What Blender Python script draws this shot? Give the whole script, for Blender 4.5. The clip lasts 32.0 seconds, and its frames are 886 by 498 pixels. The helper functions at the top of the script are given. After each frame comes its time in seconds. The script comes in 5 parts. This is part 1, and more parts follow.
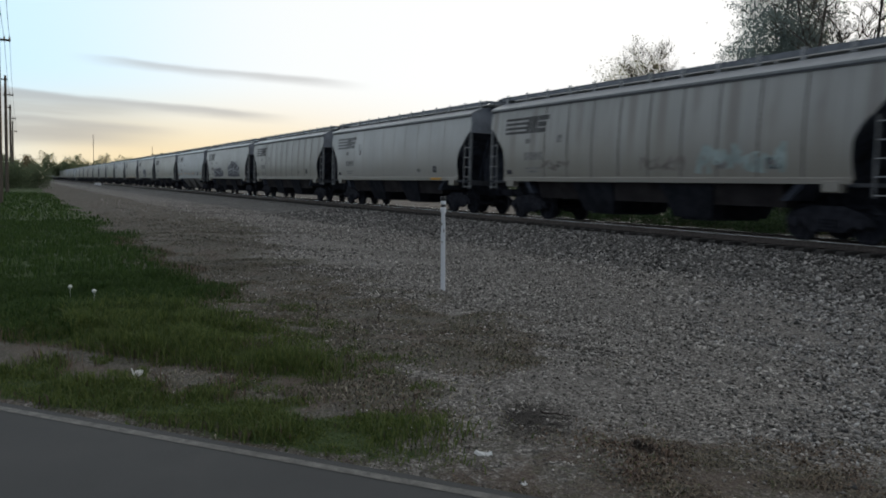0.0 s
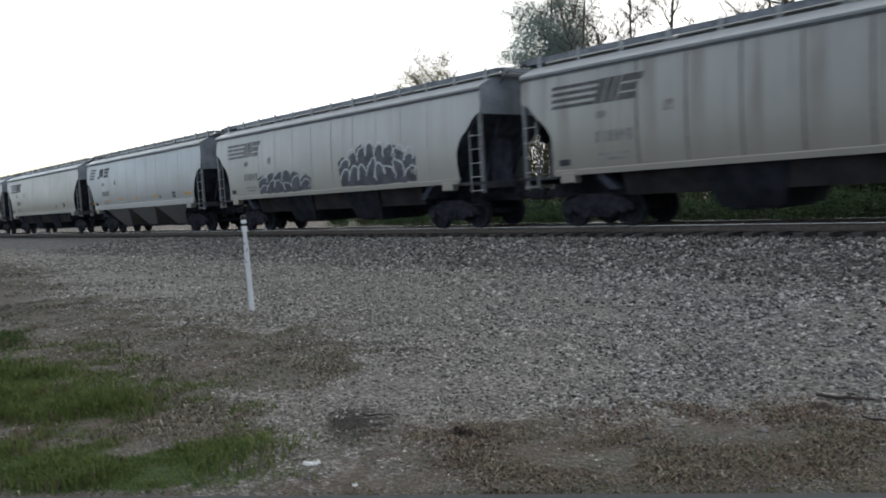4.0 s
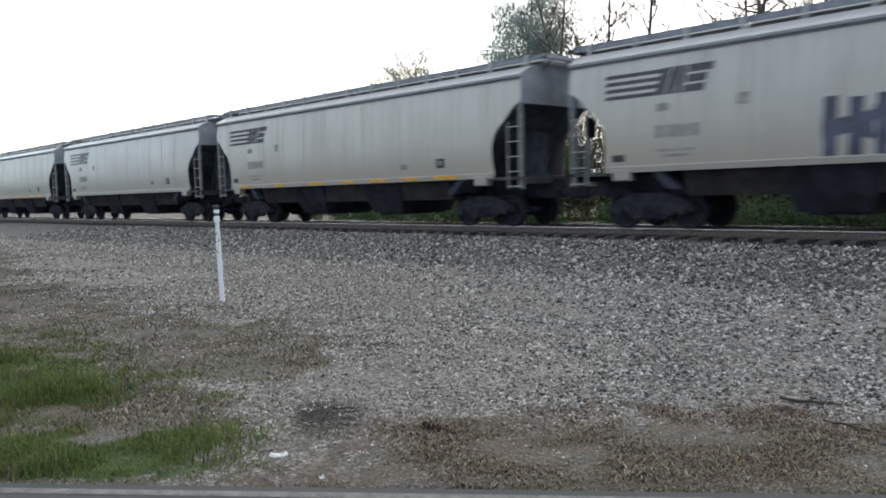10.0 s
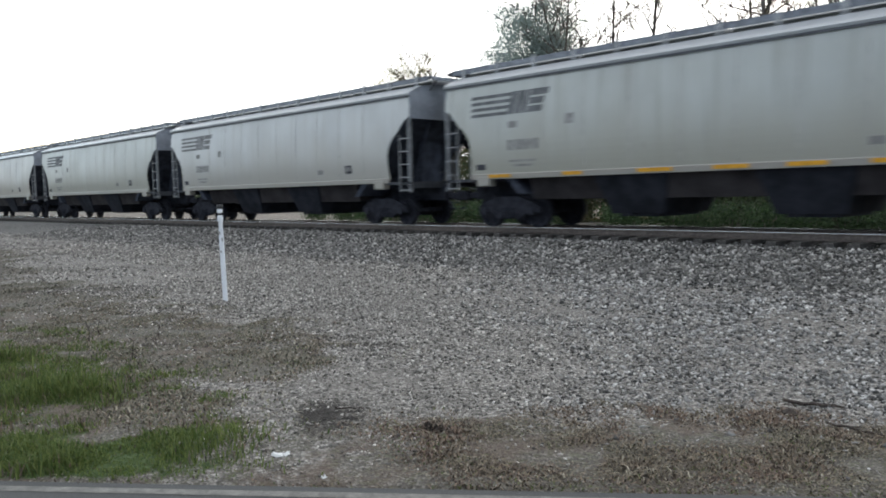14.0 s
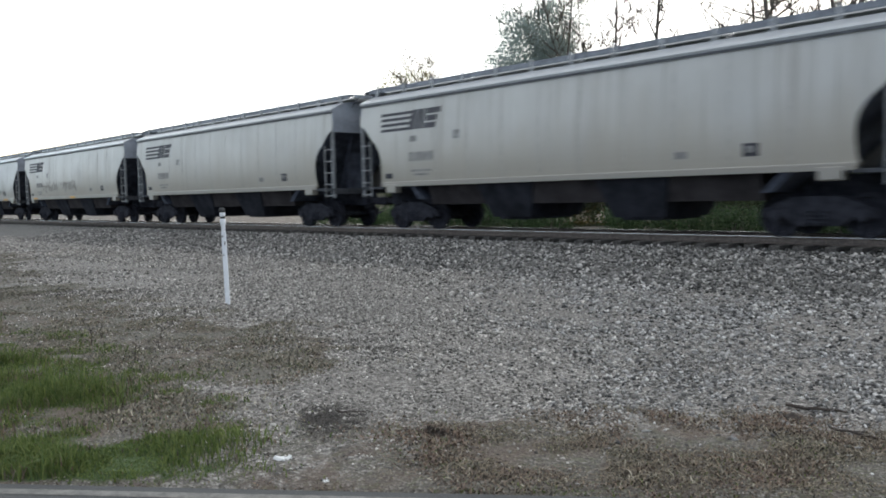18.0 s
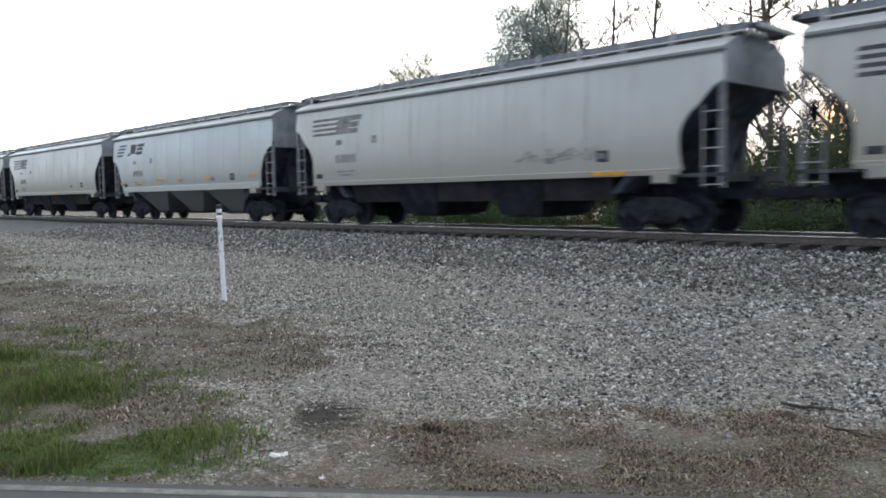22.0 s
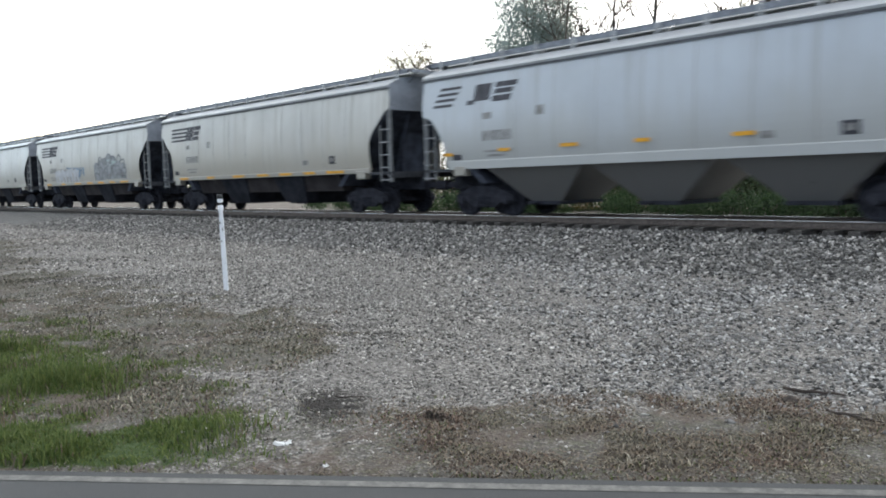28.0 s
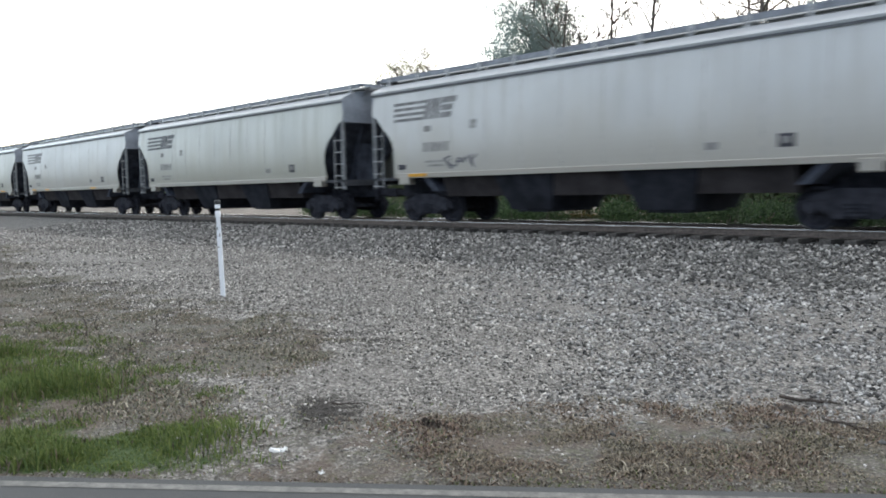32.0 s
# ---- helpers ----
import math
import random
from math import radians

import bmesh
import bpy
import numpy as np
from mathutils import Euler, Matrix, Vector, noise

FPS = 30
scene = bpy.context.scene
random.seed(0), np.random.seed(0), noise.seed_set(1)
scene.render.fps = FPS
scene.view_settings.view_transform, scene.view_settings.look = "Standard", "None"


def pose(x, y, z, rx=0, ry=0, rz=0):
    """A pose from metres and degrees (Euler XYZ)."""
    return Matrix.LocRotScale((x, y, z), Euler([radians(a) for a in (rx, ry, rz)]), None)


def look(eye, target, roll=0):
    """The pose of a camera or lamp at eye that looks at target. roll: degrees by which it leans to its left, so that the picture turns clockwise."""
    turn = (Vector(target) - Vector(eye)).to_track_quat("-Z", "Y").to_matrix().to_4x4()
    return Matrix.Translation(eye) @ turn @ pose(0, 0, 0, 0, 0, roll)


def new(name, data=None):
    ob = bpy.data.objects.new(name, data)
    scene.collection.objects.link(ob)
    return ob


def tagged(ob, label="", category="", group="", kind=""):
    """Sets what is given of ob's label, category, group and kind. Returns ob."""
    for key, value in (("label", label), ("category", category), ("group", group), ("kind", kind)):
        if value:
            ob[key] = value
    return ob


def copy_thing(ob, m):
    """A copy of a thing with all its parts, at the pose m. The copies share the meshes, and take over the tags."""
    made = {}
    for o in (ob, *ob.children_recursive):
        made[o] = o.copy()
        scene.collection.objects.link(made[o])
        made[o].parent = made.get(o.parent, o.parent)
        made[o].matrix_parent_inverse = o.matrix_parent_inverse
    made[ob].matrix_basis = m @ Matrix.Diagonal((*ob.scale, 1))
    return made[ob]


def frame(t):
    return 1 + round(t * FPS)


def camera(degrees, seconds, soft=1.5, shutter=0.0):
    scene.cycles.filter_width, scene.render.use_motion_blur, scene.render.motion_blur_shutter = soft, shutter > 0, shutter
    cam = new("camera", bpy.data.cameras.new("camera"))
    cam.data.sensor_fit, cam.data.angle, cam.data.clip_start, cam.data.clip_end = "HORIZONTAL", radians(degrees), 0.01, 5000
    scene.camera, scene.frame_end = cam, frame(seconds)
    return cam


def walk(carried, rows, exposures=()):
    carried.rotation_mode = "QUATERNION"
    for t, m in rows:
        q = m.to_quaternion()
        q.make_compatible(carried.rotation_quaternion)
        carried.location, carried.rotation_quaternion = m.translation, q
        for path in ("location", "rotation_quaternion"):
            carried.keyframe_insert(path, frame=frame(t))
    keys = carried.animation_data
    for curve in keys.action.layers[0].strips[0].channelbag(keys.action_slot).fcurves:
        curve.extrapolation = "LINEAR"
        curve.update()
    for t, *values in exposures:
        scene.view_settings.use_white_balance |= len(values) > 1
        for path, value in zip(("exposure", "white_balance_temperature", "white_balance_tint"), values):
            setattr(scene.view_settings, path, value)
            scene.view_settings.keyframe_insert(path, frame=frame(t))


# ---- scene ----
cam = camera(58.5, 32.0, soft=1.8, shutter=0.45)

# seconds, eye (m), heading, pitch and roll (degrees)
PATH = [
    (0, -0.104, 0.085, 1.633, 61.96, -4.47, 1.42),
    (0.5, -0.103, 0.070, 1.633, 62.22, -4.51, 1.28),
    (1, -0.104, 0.066, 1.637, 61.99, -4.57, 1.39),
    (1.5, -0.102, 0.069, 1.630, 62.37, -4.41, 1.50),
    (2, -0.104, 0.070, 1.634, 62.19, -4.48, 1.77),
    (2.5, -0.090, 0.076, 1.627, 61.26, -4.94, 1.71),
    (2.6, -0.078, 0.070, 1.627, 59.13, -5.40, 1.09),
    (2.7, -0.067, 0.063, 1.627, 56.60, -5.43, 0.45),
    (2.8, -0.055, 0.057, 1.627, 53.34, -5.26, -0.19),
    (2.9, -0.043, 0.051, 1.627, 52.35, -4.78, -0.84),
    (3, -0.031, 0.045, 1.627, 50.90, -4.26, -1.48),
    (3.2, -0.027, 0.018, 1.625, 51.92, -4.05, -2.68),
    (3.3, -0.024, 0.004, 1.624, 51.70, -4.15, -3.28),
    (3.5, -0.020, -0.023, 1.622, 50.54, -3.51, -4.48),
    (3.7, -0.012, -0.012, 1.619, 50.65, -4.14, -4.05),
    (4, -0.001, 0.005, 1.615, 47.92, -3.90, -3.42),
    (4.5, -0.004, -0.001, 1.607, 46.84, -4.35, -3.31),
    (6.5, 0.000, 0.000, 1.600, 46.25, -4.23, -2.22),
    (7, 0.000, 0.000, 1.600, 46.34, -4.28, -2.13),
    (7.5, 0.000, 0.000, 1.600, 46.26, -4.25, -1.92),
    (8, 0.000, 0.000, 1.600, 46.35, -4.16, -1.85),
    (8.5, 0.000, 0.000, 1.600, 46.31, -4.19, -2.02),
    (9, 0.000, 0.000, 1.600, 46.19, -4.07, -1.63),
    (9.5, 0.000, 0.000, 1.600, 46.48, -4.01, -1.57),
    (10, 0.000, 0.000, 1.600, 46.00, -4.17, -1.62),
    (10.5, 0.000, 0.000, 1.600, 46.11, -4.24, -1.75),
    (11, 0.000, 0.000, 1.600, 46.50, -4.10, -1.85),
    (11.5, 0.000, 0.000, 1.600, 46.26, -3.98, -1.56),
    (12, 0.000, 0.000, 1.600, 45.93, -4.11, -1.33),
    (12.5, 0.000, 0.000, 1.600, 46.26, -4.07, -1.30),
    (13, 0.000, 0.000, 1.600, 46.40, -4.18, -1.50),
    (13.5, 0.000, 0.000, 1.600, 46.22, -4.21, -1.59),
    (14, 0.000, 0.000, 1.600, 46.22, -4.13, -1.37),
    (14.5, 0.000, 0.000, 1.600, 46.40, -4.13, -1.36),
    (16.5, 0.000, 0.000, 1.600, 46.41, -3.88, -1.09),
    (17, 0.000, 0.000, 1.600, 46.38, -3.90, -1.13),
    (17.5, 0.000, 0.000, 1.600, 46.31, -4.04, -1.55),
    (18, 0.000, 0.000, 1.600, 46.39, -3.86, -1.29),
    (18.5, 0.000, 0.000, 1.600, 46.23, -3.93, -0.99),
    (19, 0.000, 0.000, 1.600, 46.27, -3.81, -0.96),
    (19.5, 0.000, 0.000, 1.600, 45.98, -4.08, -1.23),
    (20, 0.000, 0.000, 1.600, 45.99, -3.97, -1.19),
    (20.5, 0.000, 0.000, 1.600, 45.70, -4.10, -0.84),
    (21, 0.000, 0.000, 1.600, 45.91, -4.12, -0.85),
    (21.5, 0.000, 0.000, 1.600, 45.99, -4.10, -0.97),
    (22, 0.000, 0.000, 1.600, 46.16, -4.05, -1.04),
    (22.5, 0.000, 0.000, 1.600, 45.96, -4.20, -0.88),
    (23, 0.000, 0.000, 1.600, 46.07, -4.28, -0.86),
    (23.5, 0.000, 0.000, 1.600, 45.87, -4.38, -0.73),
    (24, 0.000, 0.000, 1.600, 46.05, -4.54, -1.21),
    (24.5, 0.000, 0.000, 1.600, 46.99, -4.61, -2.55),
    (25, 0.000, 0.000, 1.600, 47.24, -4.63, -2.69),
    (25.5, 0.000, 0.000, 1.600, 47.42, -4.66, -2.51),
    (27.5, 0.000, 0.000, 1.600, 46.14, -4.90, -1.64),
    (28, 0.000, 0.000, 1.600, 46.28, -4.92, -1.54),
    (28.5, 0.000, 0.000, 1.600, 46.08, -5.01, -1.40),
    (29, 0.000, 0.000, 1.600, 46.02, -4.99, -1.73),
    (29.5, 0.000, 0.000, 1.600, 46.06, -4.87, -1.40),
    (30, 0.000, 0.000, 1.600, 46.11, -4.91, -1.53),
    (30.5, 0.000, 0.000, 1.600, 46.25, -4.74, -1.59),
    (31, 0.000, 0.000, 1.600, 45.86, -4.77, -2.00),
    (31.5, 0.000, 0.000, 1.600, 45.89, -4.68, -1.59),
    (32, 0.000, 0.000, 1.600, 46.07, -4.43, -1.23),
]


def eye_pose(x, y, z, heading, pitch, roll):
    return pose(x, y, z, 90 + pitch, 0, heading) @ pose(0, 0, 0, 0, 0, roll)


walk(cam, [(r[0], eye_pose(*r[1:])) for r in PATH],
     exposures=[(0, -1.89), (1.2, -1.84), (2.4, -1.77), (2.7, -1.45), (3.0, -0.82), (3.5, -1.02), (4.5, -0.96), (6.5, -0.53), (9, -0.48), (19, -0.47), (24, -0.37), (28, -0.23), (31, -0.09), (32, -0.12)])

# ---- light: a low sun behind the woods, thin bright cloud over a pale sky ----
SUN_AZ, SUN_EL = radians(-18.6), radians(4.0)
sun_dir = Vector((math.sin(SUN_AZ) * math.cos(SUN_EL), math.cos(SUN_AZ) * math.cos(SUN_EL), math.sin(SUN_EL)))
sun = new("sun", bpy.data.lights.new("sun", "SUN"))
sun.data.energy, sun.data.angle, sun.data.color = 2.0, radians(0.6), (1.0, 0.62, 0.33)
sun.matrix_world = look(sun_dir * 400, (0, 0, 0))


class Nodes:
    """Short hand for building node trees."""

    def __init__(self, tree):
        self.t = tree
        tree.nodes.clear()

    def n(self, kind, **inputs):
        node = self.t.nodes.new(kind)
        for key, value in inputs.items():
            self.put(node.inputs[key.replace("_", " ")], value)
        return node

    def put(self, socket, value):
        if isinstance(value, bpy.types.NodeSocket):
            self.t.links.new(value, socket)
        else:
            socket.default_value = value

    def math(self, op, a, b=0.0, clamp=False):
        node = self.t.nodes.new("ShaderNodeMath")
        node.operation, node.use_clamp = op, clamp
        self.put(node.inputs[0], a)
        self.put(node.inputs[1], b)
        return node.outputs[0]

    def step(self, x, lo, hi, a=0.0, b=1.0):
        node = self.t.nodes.new("ShaderNodeMapRange")
        node.interpolation_type = "SMOOTHSTEP"
        for i, v in enumerate((x, lo, hi, a, b)):
            self.put(node.inputs[i], v)
        return node.outputs[0]

    def mix(self, fac, a, b, kind="MIX"):
        node = self.t.nodes.new("ShaderNodeMix")
        node.data_type, node.blend_type = "RGBA", kind
        self.put(node.inputs[0], fac)
        for s, v in ((node.inputs[6], a), (node.inputs[7], b)):
            self.put(s, v if isinstance(v, bpy.types.NodeSocket) else (*v[:3], 1))
        return node.outputs[2]

    def noise(self, vec, scale, detail=4.0, rough=0.55, out=0):
        node = self.t.nodes.new("ShaderNodeTexNoise")
        if vec is not None:
            self.put(node.inputs["Vector"], vec)
        self.put(node.inputs["Scale"], scale)
        self.put(node.inputs["Detail"], detail)
        self.put(node.inputs["Roughness"], rough)
        return node.outputs[out]

    def scaled(self, vec, sx, sy, sz):
        node = self.t.nodes.new("ShaderNodeMapping")
        self.put(node.inputs["Vector"], vec)
        node.inputs["Scale"].default_value = (sx, sy, sz)
        return node.outputs[0]

    def ramp(self, fac, stops):
        node = self.t.nodes.new("ShaderNodeValToRGB")
        els = node.color_ramp.elements
        while len(els) < len(stops):
            els.new(0.5)
        for e, (p, c) in zip(els, stops):
            e.position, e.color = p, (*c, 1)
        self.put(node.inputs[0], fac)
        return node.outputs[0]


world = bpy.data.worlds.new("sky")
scene.world = world
world.use_nodes = True
w = Nodes(world.node_tree)
sky = w.n("ShaderNodeTexSky")
sky.sky_type, sky.sun_disc = "NISHITA", False
sky.sun_elevation, sky.sun_rotation = SUN_EL, SUN_AZ % (2 * math.pi)
sky.air_density, sky.dust_density, sky.ozone_density = 1.0, 2.0, 1.0
way = w.n("ShaderNodeTexCoord").outputs["Generated"]
sep = w.n("ShaderNodeSeparateXYZ", Vector=way)
up = sep.outputs[2]
near_sun = w.n("ShaderNodeVectorMath", )
near_sun.operation = "DOT_PRODUCT"
w.put(near_sun.inputs[0], way)
near_sun.inputs[1].default_value = tuple(sun_dir)
toward = near_sun.outputs["Value"]
# high thin cloud: brightest round the sun, pale blue overhead and away from it
veil = w.mix(w.step(toward, 0.28, 0.62), (2.9, 4.0, 4.7), (4.2, 4.3, 4.3))
veil = w.mix(w.math("MULTIPLY", w.step(up, 0.13, 0.02), w.step(toward, 0.1, 0.45)), veil, (4.3, 3.5, 2.2))
veil = w.mix(w.step(toward, 0.55, 0.85), veil, (4.4, 4.4, 4.35))
# long thin bars of cloud that sink towards the sun, over a grey bank low down away from it
tilt = w.math("ADD", up, w.math("MULTIPLY", w.math("SUBTRACT", toward, 0.32), 0.045))
rough_ = w.math("MULTIPLY", w.math("SUBTRACT", w.noise(w.scaled(way, 3.0, 3.0, 20.0), 2.0, 5.0, 0.6), 0.5), 0.012)
wavy = w.math("ADD", tilt, rough_)
streak = w.noise(w.scaled(way, 1.6, 1.6, 26.0), 2.3, 5.0, 0.6)


def cloud_bar(mid, thick, start, stop):
    line_ = w.math("MULTIPLY", w.step(wavy, mid - thick, mid), w.step(wavy, mid + thick * 0.5, mid))
    return w.math("MULTIPLY", line_, w.math("MULTIPLY", w.step(toward, start - 0.06, start + 0.03), w.step(toward, stop + 0.05, stop - 0.03)))


bank = w.math("MULTIPLY", w.step(wavy, 0.098, 0.082), w.step(w.math("ADD", up, rough_), 0.028, 0.05))
bank = w.math("MULTIPLY", w.math("MULTIPLY", bank, w.step(toward, 0.5, 0.36)), w.step(streak, 0.25, 0.6, 0.55, 1.0))
veil = w.mix(w.math("MULTIPLY", bank, 0.75), veil, (2.05, 1.98, 1.86))
for mid_, thick_, start_, stop_, deep_ in ((0.093, 0.012, 0.2, 0.55, 0.6), (0.140, 0.011, 0.42, 0.62, 0.5), (0.066, 0.012, 0.3, 0.45, 0.3)):
    veil = w.mix(w.math("MULTIPLY", cloud_bar(mid_, thick_, start_, stop_), deep_), veil, (1.75, 1.72, 1.74))
veil = w.mix(w.step(toward, 0.28, 0.0), veil, (2.25, 2.55, 2.75))
veil = w.mix(w.step(up, 0.28, 0.6), veil, (1.92, 2.02, 2.13))
behind = w.step(toward, -0.25, -0.95)
veil = w.mix(behind, veil, (0.82, 1.03, 1.4))
# the glow close round the sun, low behind the trees
veil = w.mix(w.step(toward, 0.9988, 0.9999), veil, (8.0, 4.8, 2.2))
b_sky = w.n("ShaderNodeBackground", Color=sky.outputs[0], Strength=0.12)
b_veil = w.n("ShaderNodeBackground", Color=veil, Strength=1.0)
both = w.n("ShaderNodeMixShader", Fac=0.85)
w.put(both.inputs[1], b_sky.outputs[0])
w.put(both.inputs[2], b_veil.outputs[0])
w.n("ShaderNodeOutputWorld", Surface=both.outputs[0])


# ---- materials ----
def surface(name, build, rough=0.8, metal=0.0, bump=None):
    """A material whose colour comes from build(nodes, position) -> colour [, roughness, height]."""
    m = bpy.data.materials.new(name)
    m.use_nodes = True
    k = Nodes(m.node_tree)
    out = k.n("ShaderNodeOutputMaterial")
    b = k.n("ShaderNodeBsdfPrincipled")
    b.inputs["Roughness"].default_value, b.inputs["Metallic"].default_value = rough, metal
    got = build(k)
    got = got if isinstance(got, dict) else {"color": got}
    k.put(b.inputs["Base Color"], got["color"] if isinstance(got["color"], bpy.types.NodeSocket) else (*got["color"], 1))
    if "rough" in got:
        k.put(b.inputs["Roughness"], got["rough"])
    if "gloss" in got:
        b.inputs["Specular IOR Level"].default_value = got["gloss"]
    if "trans" in got:
        b.inputs["Transmission Weight"].default_value = got["trans"]
    if "height" in got:
        bm_ = k.n("ShaderNodeBump", Height=got["height"])
        bm_.inputs["Strength"].default_value = got.get("strength", 0.5)
        bm_.inputs["Distance"].default_value = got.get("depth", 0.02)
        k.put(b.inputs["Normal"], bm_.outputs[0])
    k.put(out.inputs["Surface"], b.outputs[0])
    return m


def obj(k):
    return k.n("ShaderNodeTexCoord").outputs["Object"]


def spot(k):
    return k.n("ShaderNodeNewGeometry").outputs["Position"]


def island(k):
    return k.n("ShaderNodeNewGeometry").outputs["Random Per Island"]


def chance(k):
    return k.n("ShaderNodeObjectInfo").outputs["Random"]


def plain(name, c, rough=0.7, metal=0.0, vary=0.25, scale=6.0, gloss=0.5):
    def build(k):
        v = k.noise(obj(k), scale, 5.0, 0.65)
        f = k.noise(obj(k), scale * 9, 3.0)
        dark = tuple(x * (1 - vary) for x in c)
        lite = tuple(min(1, x * (1 + vary)) for x in c)
        col = k.mix(k.step(v, 0.3, 0.7), dark, lite)
        return {"color": col, "gloss": gloss, "height": f, "strength": 0.25, "depth": 0.01}
    return surface(name, build, rough, metal)


def car_paint(name, c, dirt, grime, soot=0.25):
    """Weathered hopper paint: soft panel tone, vertical run-off streaks, browner and darker low down the sheet, rust
    specks.
    """
    def build(k):
        p = obj(k)
        seed = k.n("ShaderNodeVectorMath")
        seed.operation = "ADD"
        k.put(seed.inputs[0], p)
        k.put(seed.inputs[1], k.math("MULTIPLY", chance(k), 60.0))
        p = seed.outputs[0]
        streaks = k.noise(k.scaled(p, 3.2, 0.3, 0.12), 1.6, 5.0, 0.6)
        runs = k.noise(k.scaled(p, 1.1, 0.3, 0.10), 1.0, 6.0, 0.7)
        blot = k.noise(p, 0.55, 4.0, 0.6)
        fine = k.noise(p, 9.0, 5.0, 0.7)
        col = k.mix(k.step(blot, 0.3, 0.7, 0.0, 0.8), c, tuple(x * 0.86 for x in c))
        col = k.mix(k.math("MULTIPLY", k.step(streaks, 0.5, 0.75), grime), col, dirt)
        wave = k.n("ShaderNodeTexWave", Vector=k.scaled(p, 1.0, 0.0, 0.0), Scale=0.763 / 3.1416 * 1.0, Distortion=0.6, Detail=1.0)
        seams = k.math("MULTIPLY", k.step(wave.outputs["Fac"], 0.62, 1.0), k.step(k.noise(k.scaled(p, 0.7, 0.3, 0.25), 1.0, 4.0), 0.35, 0.6))
        col = k.mix(k.math("MULTIPLY", seams, grime * soot), col, tuple(x * 1.1 for x in dirt))
        col = k.mix(k.math("MULTIPLY", k.step(runs, 0.5, 0.75), grime * 0.7), col, tuple(x * 1.15 for x in dirt))
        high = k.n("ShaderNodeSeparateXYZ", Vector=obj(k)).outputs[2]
        # browner, darker tone mixed in towards the bottom, its border ragged by noise
        low_tint = k.step(k.math("ADD", high, k.math("MULTIPLY", k.math("SUBTRACT", k.noise(k.scaled(p, 0.8, 0.3, 0.3), 1.0, 5.0, 0.6), 0.5), 2.2)), 3.5, 1.6)
        col = k.mix(k.math("MULTIPLY", low_tint, 0.85), col, tuple(a * b for a, b in zip(c, (0.80, 0.74, 0.65))))
        col = k.mix(k.step(fine, 0.62, 0.78, 0.0, 0.35), col, tuple(x * 0.8 for x in dirt))
        rust = k.math("MULTIPLY", k.step(k.noise(p, 2.7, 6.0, 0.75), 0.68, 0.74), 0.6)
        col = k.mix(rust, col, (0.16, 0.085, 0.05))
        return {"color": col, "gloss": 1.0, "rough": k.step(blot, 0.2, 0.8, 0.27, 0.42), "height": k.noise(k.scaled(p, 1, 1, 0.5), 1.3, 2.0), "strength": 0.25, "depth": 0.05}
    return surface(name, build)


PAINTS = [
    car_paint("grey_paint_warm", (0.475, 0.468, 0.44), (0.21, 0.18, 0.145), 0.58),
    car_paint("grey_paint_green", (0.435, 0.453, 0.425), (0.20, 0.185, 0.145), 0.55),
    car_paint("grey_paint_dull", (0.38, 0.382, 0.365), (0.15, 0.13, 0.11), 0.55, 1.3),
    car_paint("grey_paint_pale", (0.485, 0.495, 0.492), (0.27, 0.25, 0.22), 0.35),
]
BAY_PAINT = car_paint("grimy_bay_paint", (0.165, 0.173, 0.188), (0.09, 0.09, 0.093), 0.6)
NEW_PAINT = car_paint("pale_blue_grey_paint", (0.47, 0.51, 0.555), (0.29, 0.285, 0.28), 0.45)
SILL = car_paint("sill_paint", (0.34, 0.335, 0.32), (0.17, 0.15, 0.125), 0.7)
PLATFORM = plain("platform_grime", (0.060, 0.063, 0.070), 0.9, 0.0, 0.35, 3.0, gloss=0.2)
# bays and belly carry the shade under the car in their colours
BAY_DARK = plain("black_bay_grime_shade", (0.025, 0.027, 0.034), 0.95, 0.0, 0.4, 1.5, gloss=0.1)
BELLY = plain("rusty_shaded_belly", (0.040, 0.036, 0.037), 0.9, 0.0, 0.35, 1.2, gloss=0.1)
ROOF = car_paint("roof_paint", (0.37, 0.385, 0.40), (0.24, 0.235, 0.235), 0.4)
# car grey made darker and bluer, with the end's shade in the colour
END_PALE = plain("upper_end_shaded_paint", (0.25, 0.27, 0.305), 0.9, 0.0, 0.25, 1.3, gloss=0.15)
# near-black colour holds the shade of the recess at the car's end
END_SHADE = plain("end_sheet_shade", (0.056, 0.063, 0.082), 0.95, 0.0, 0.4, 2.0, gloss=0.15)
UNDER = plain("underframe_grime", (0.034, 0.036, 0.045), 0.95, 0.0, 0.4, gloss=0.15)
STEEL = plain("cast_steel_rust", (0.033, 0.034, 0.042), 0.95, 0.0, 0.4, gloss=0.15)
WALKWAY = plain("galvanised_grating", (0.20, 0.215, 0.245), 0.55, 0.4, 0.3)
# dark tone that paints the shadow line below the roof edge
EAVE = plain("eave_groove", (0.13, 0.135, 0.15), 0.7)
LADDER = plain("ladder_paint", (0.16, 0.167, 0.175), 0.6)
BRACKET = plain("pale_bracket_paint", (0.36, 0.37, 0.38), 0.6)
BLACK = plain("faded_black_stencil", (0.045, 0.045, 0.055), 0.75, 0, 0.4, 3.0)
INKS = [plain("faded_emblem_ink", c, 0.75, 0, 0.3, 3.0) for c in ((0.07, 0.07, 0.08), (0.13, 0.135, 0.14), (0.10, 0.10, 0.10), (0.20, 0.20, 0.20))]
GREY_INK = plain("faded_grey_stencil", (0.265, 0.26, 0.25), 0.8, 0, 0.3)
SEAM = plain("seam_grime", (0.375, 0.362, 0.335), 0.85, 0, 0.3)
SEAM_DARK = plain("seam_soot", (0.15, 0.14, 0.125), 0.85, 0, 0.4)
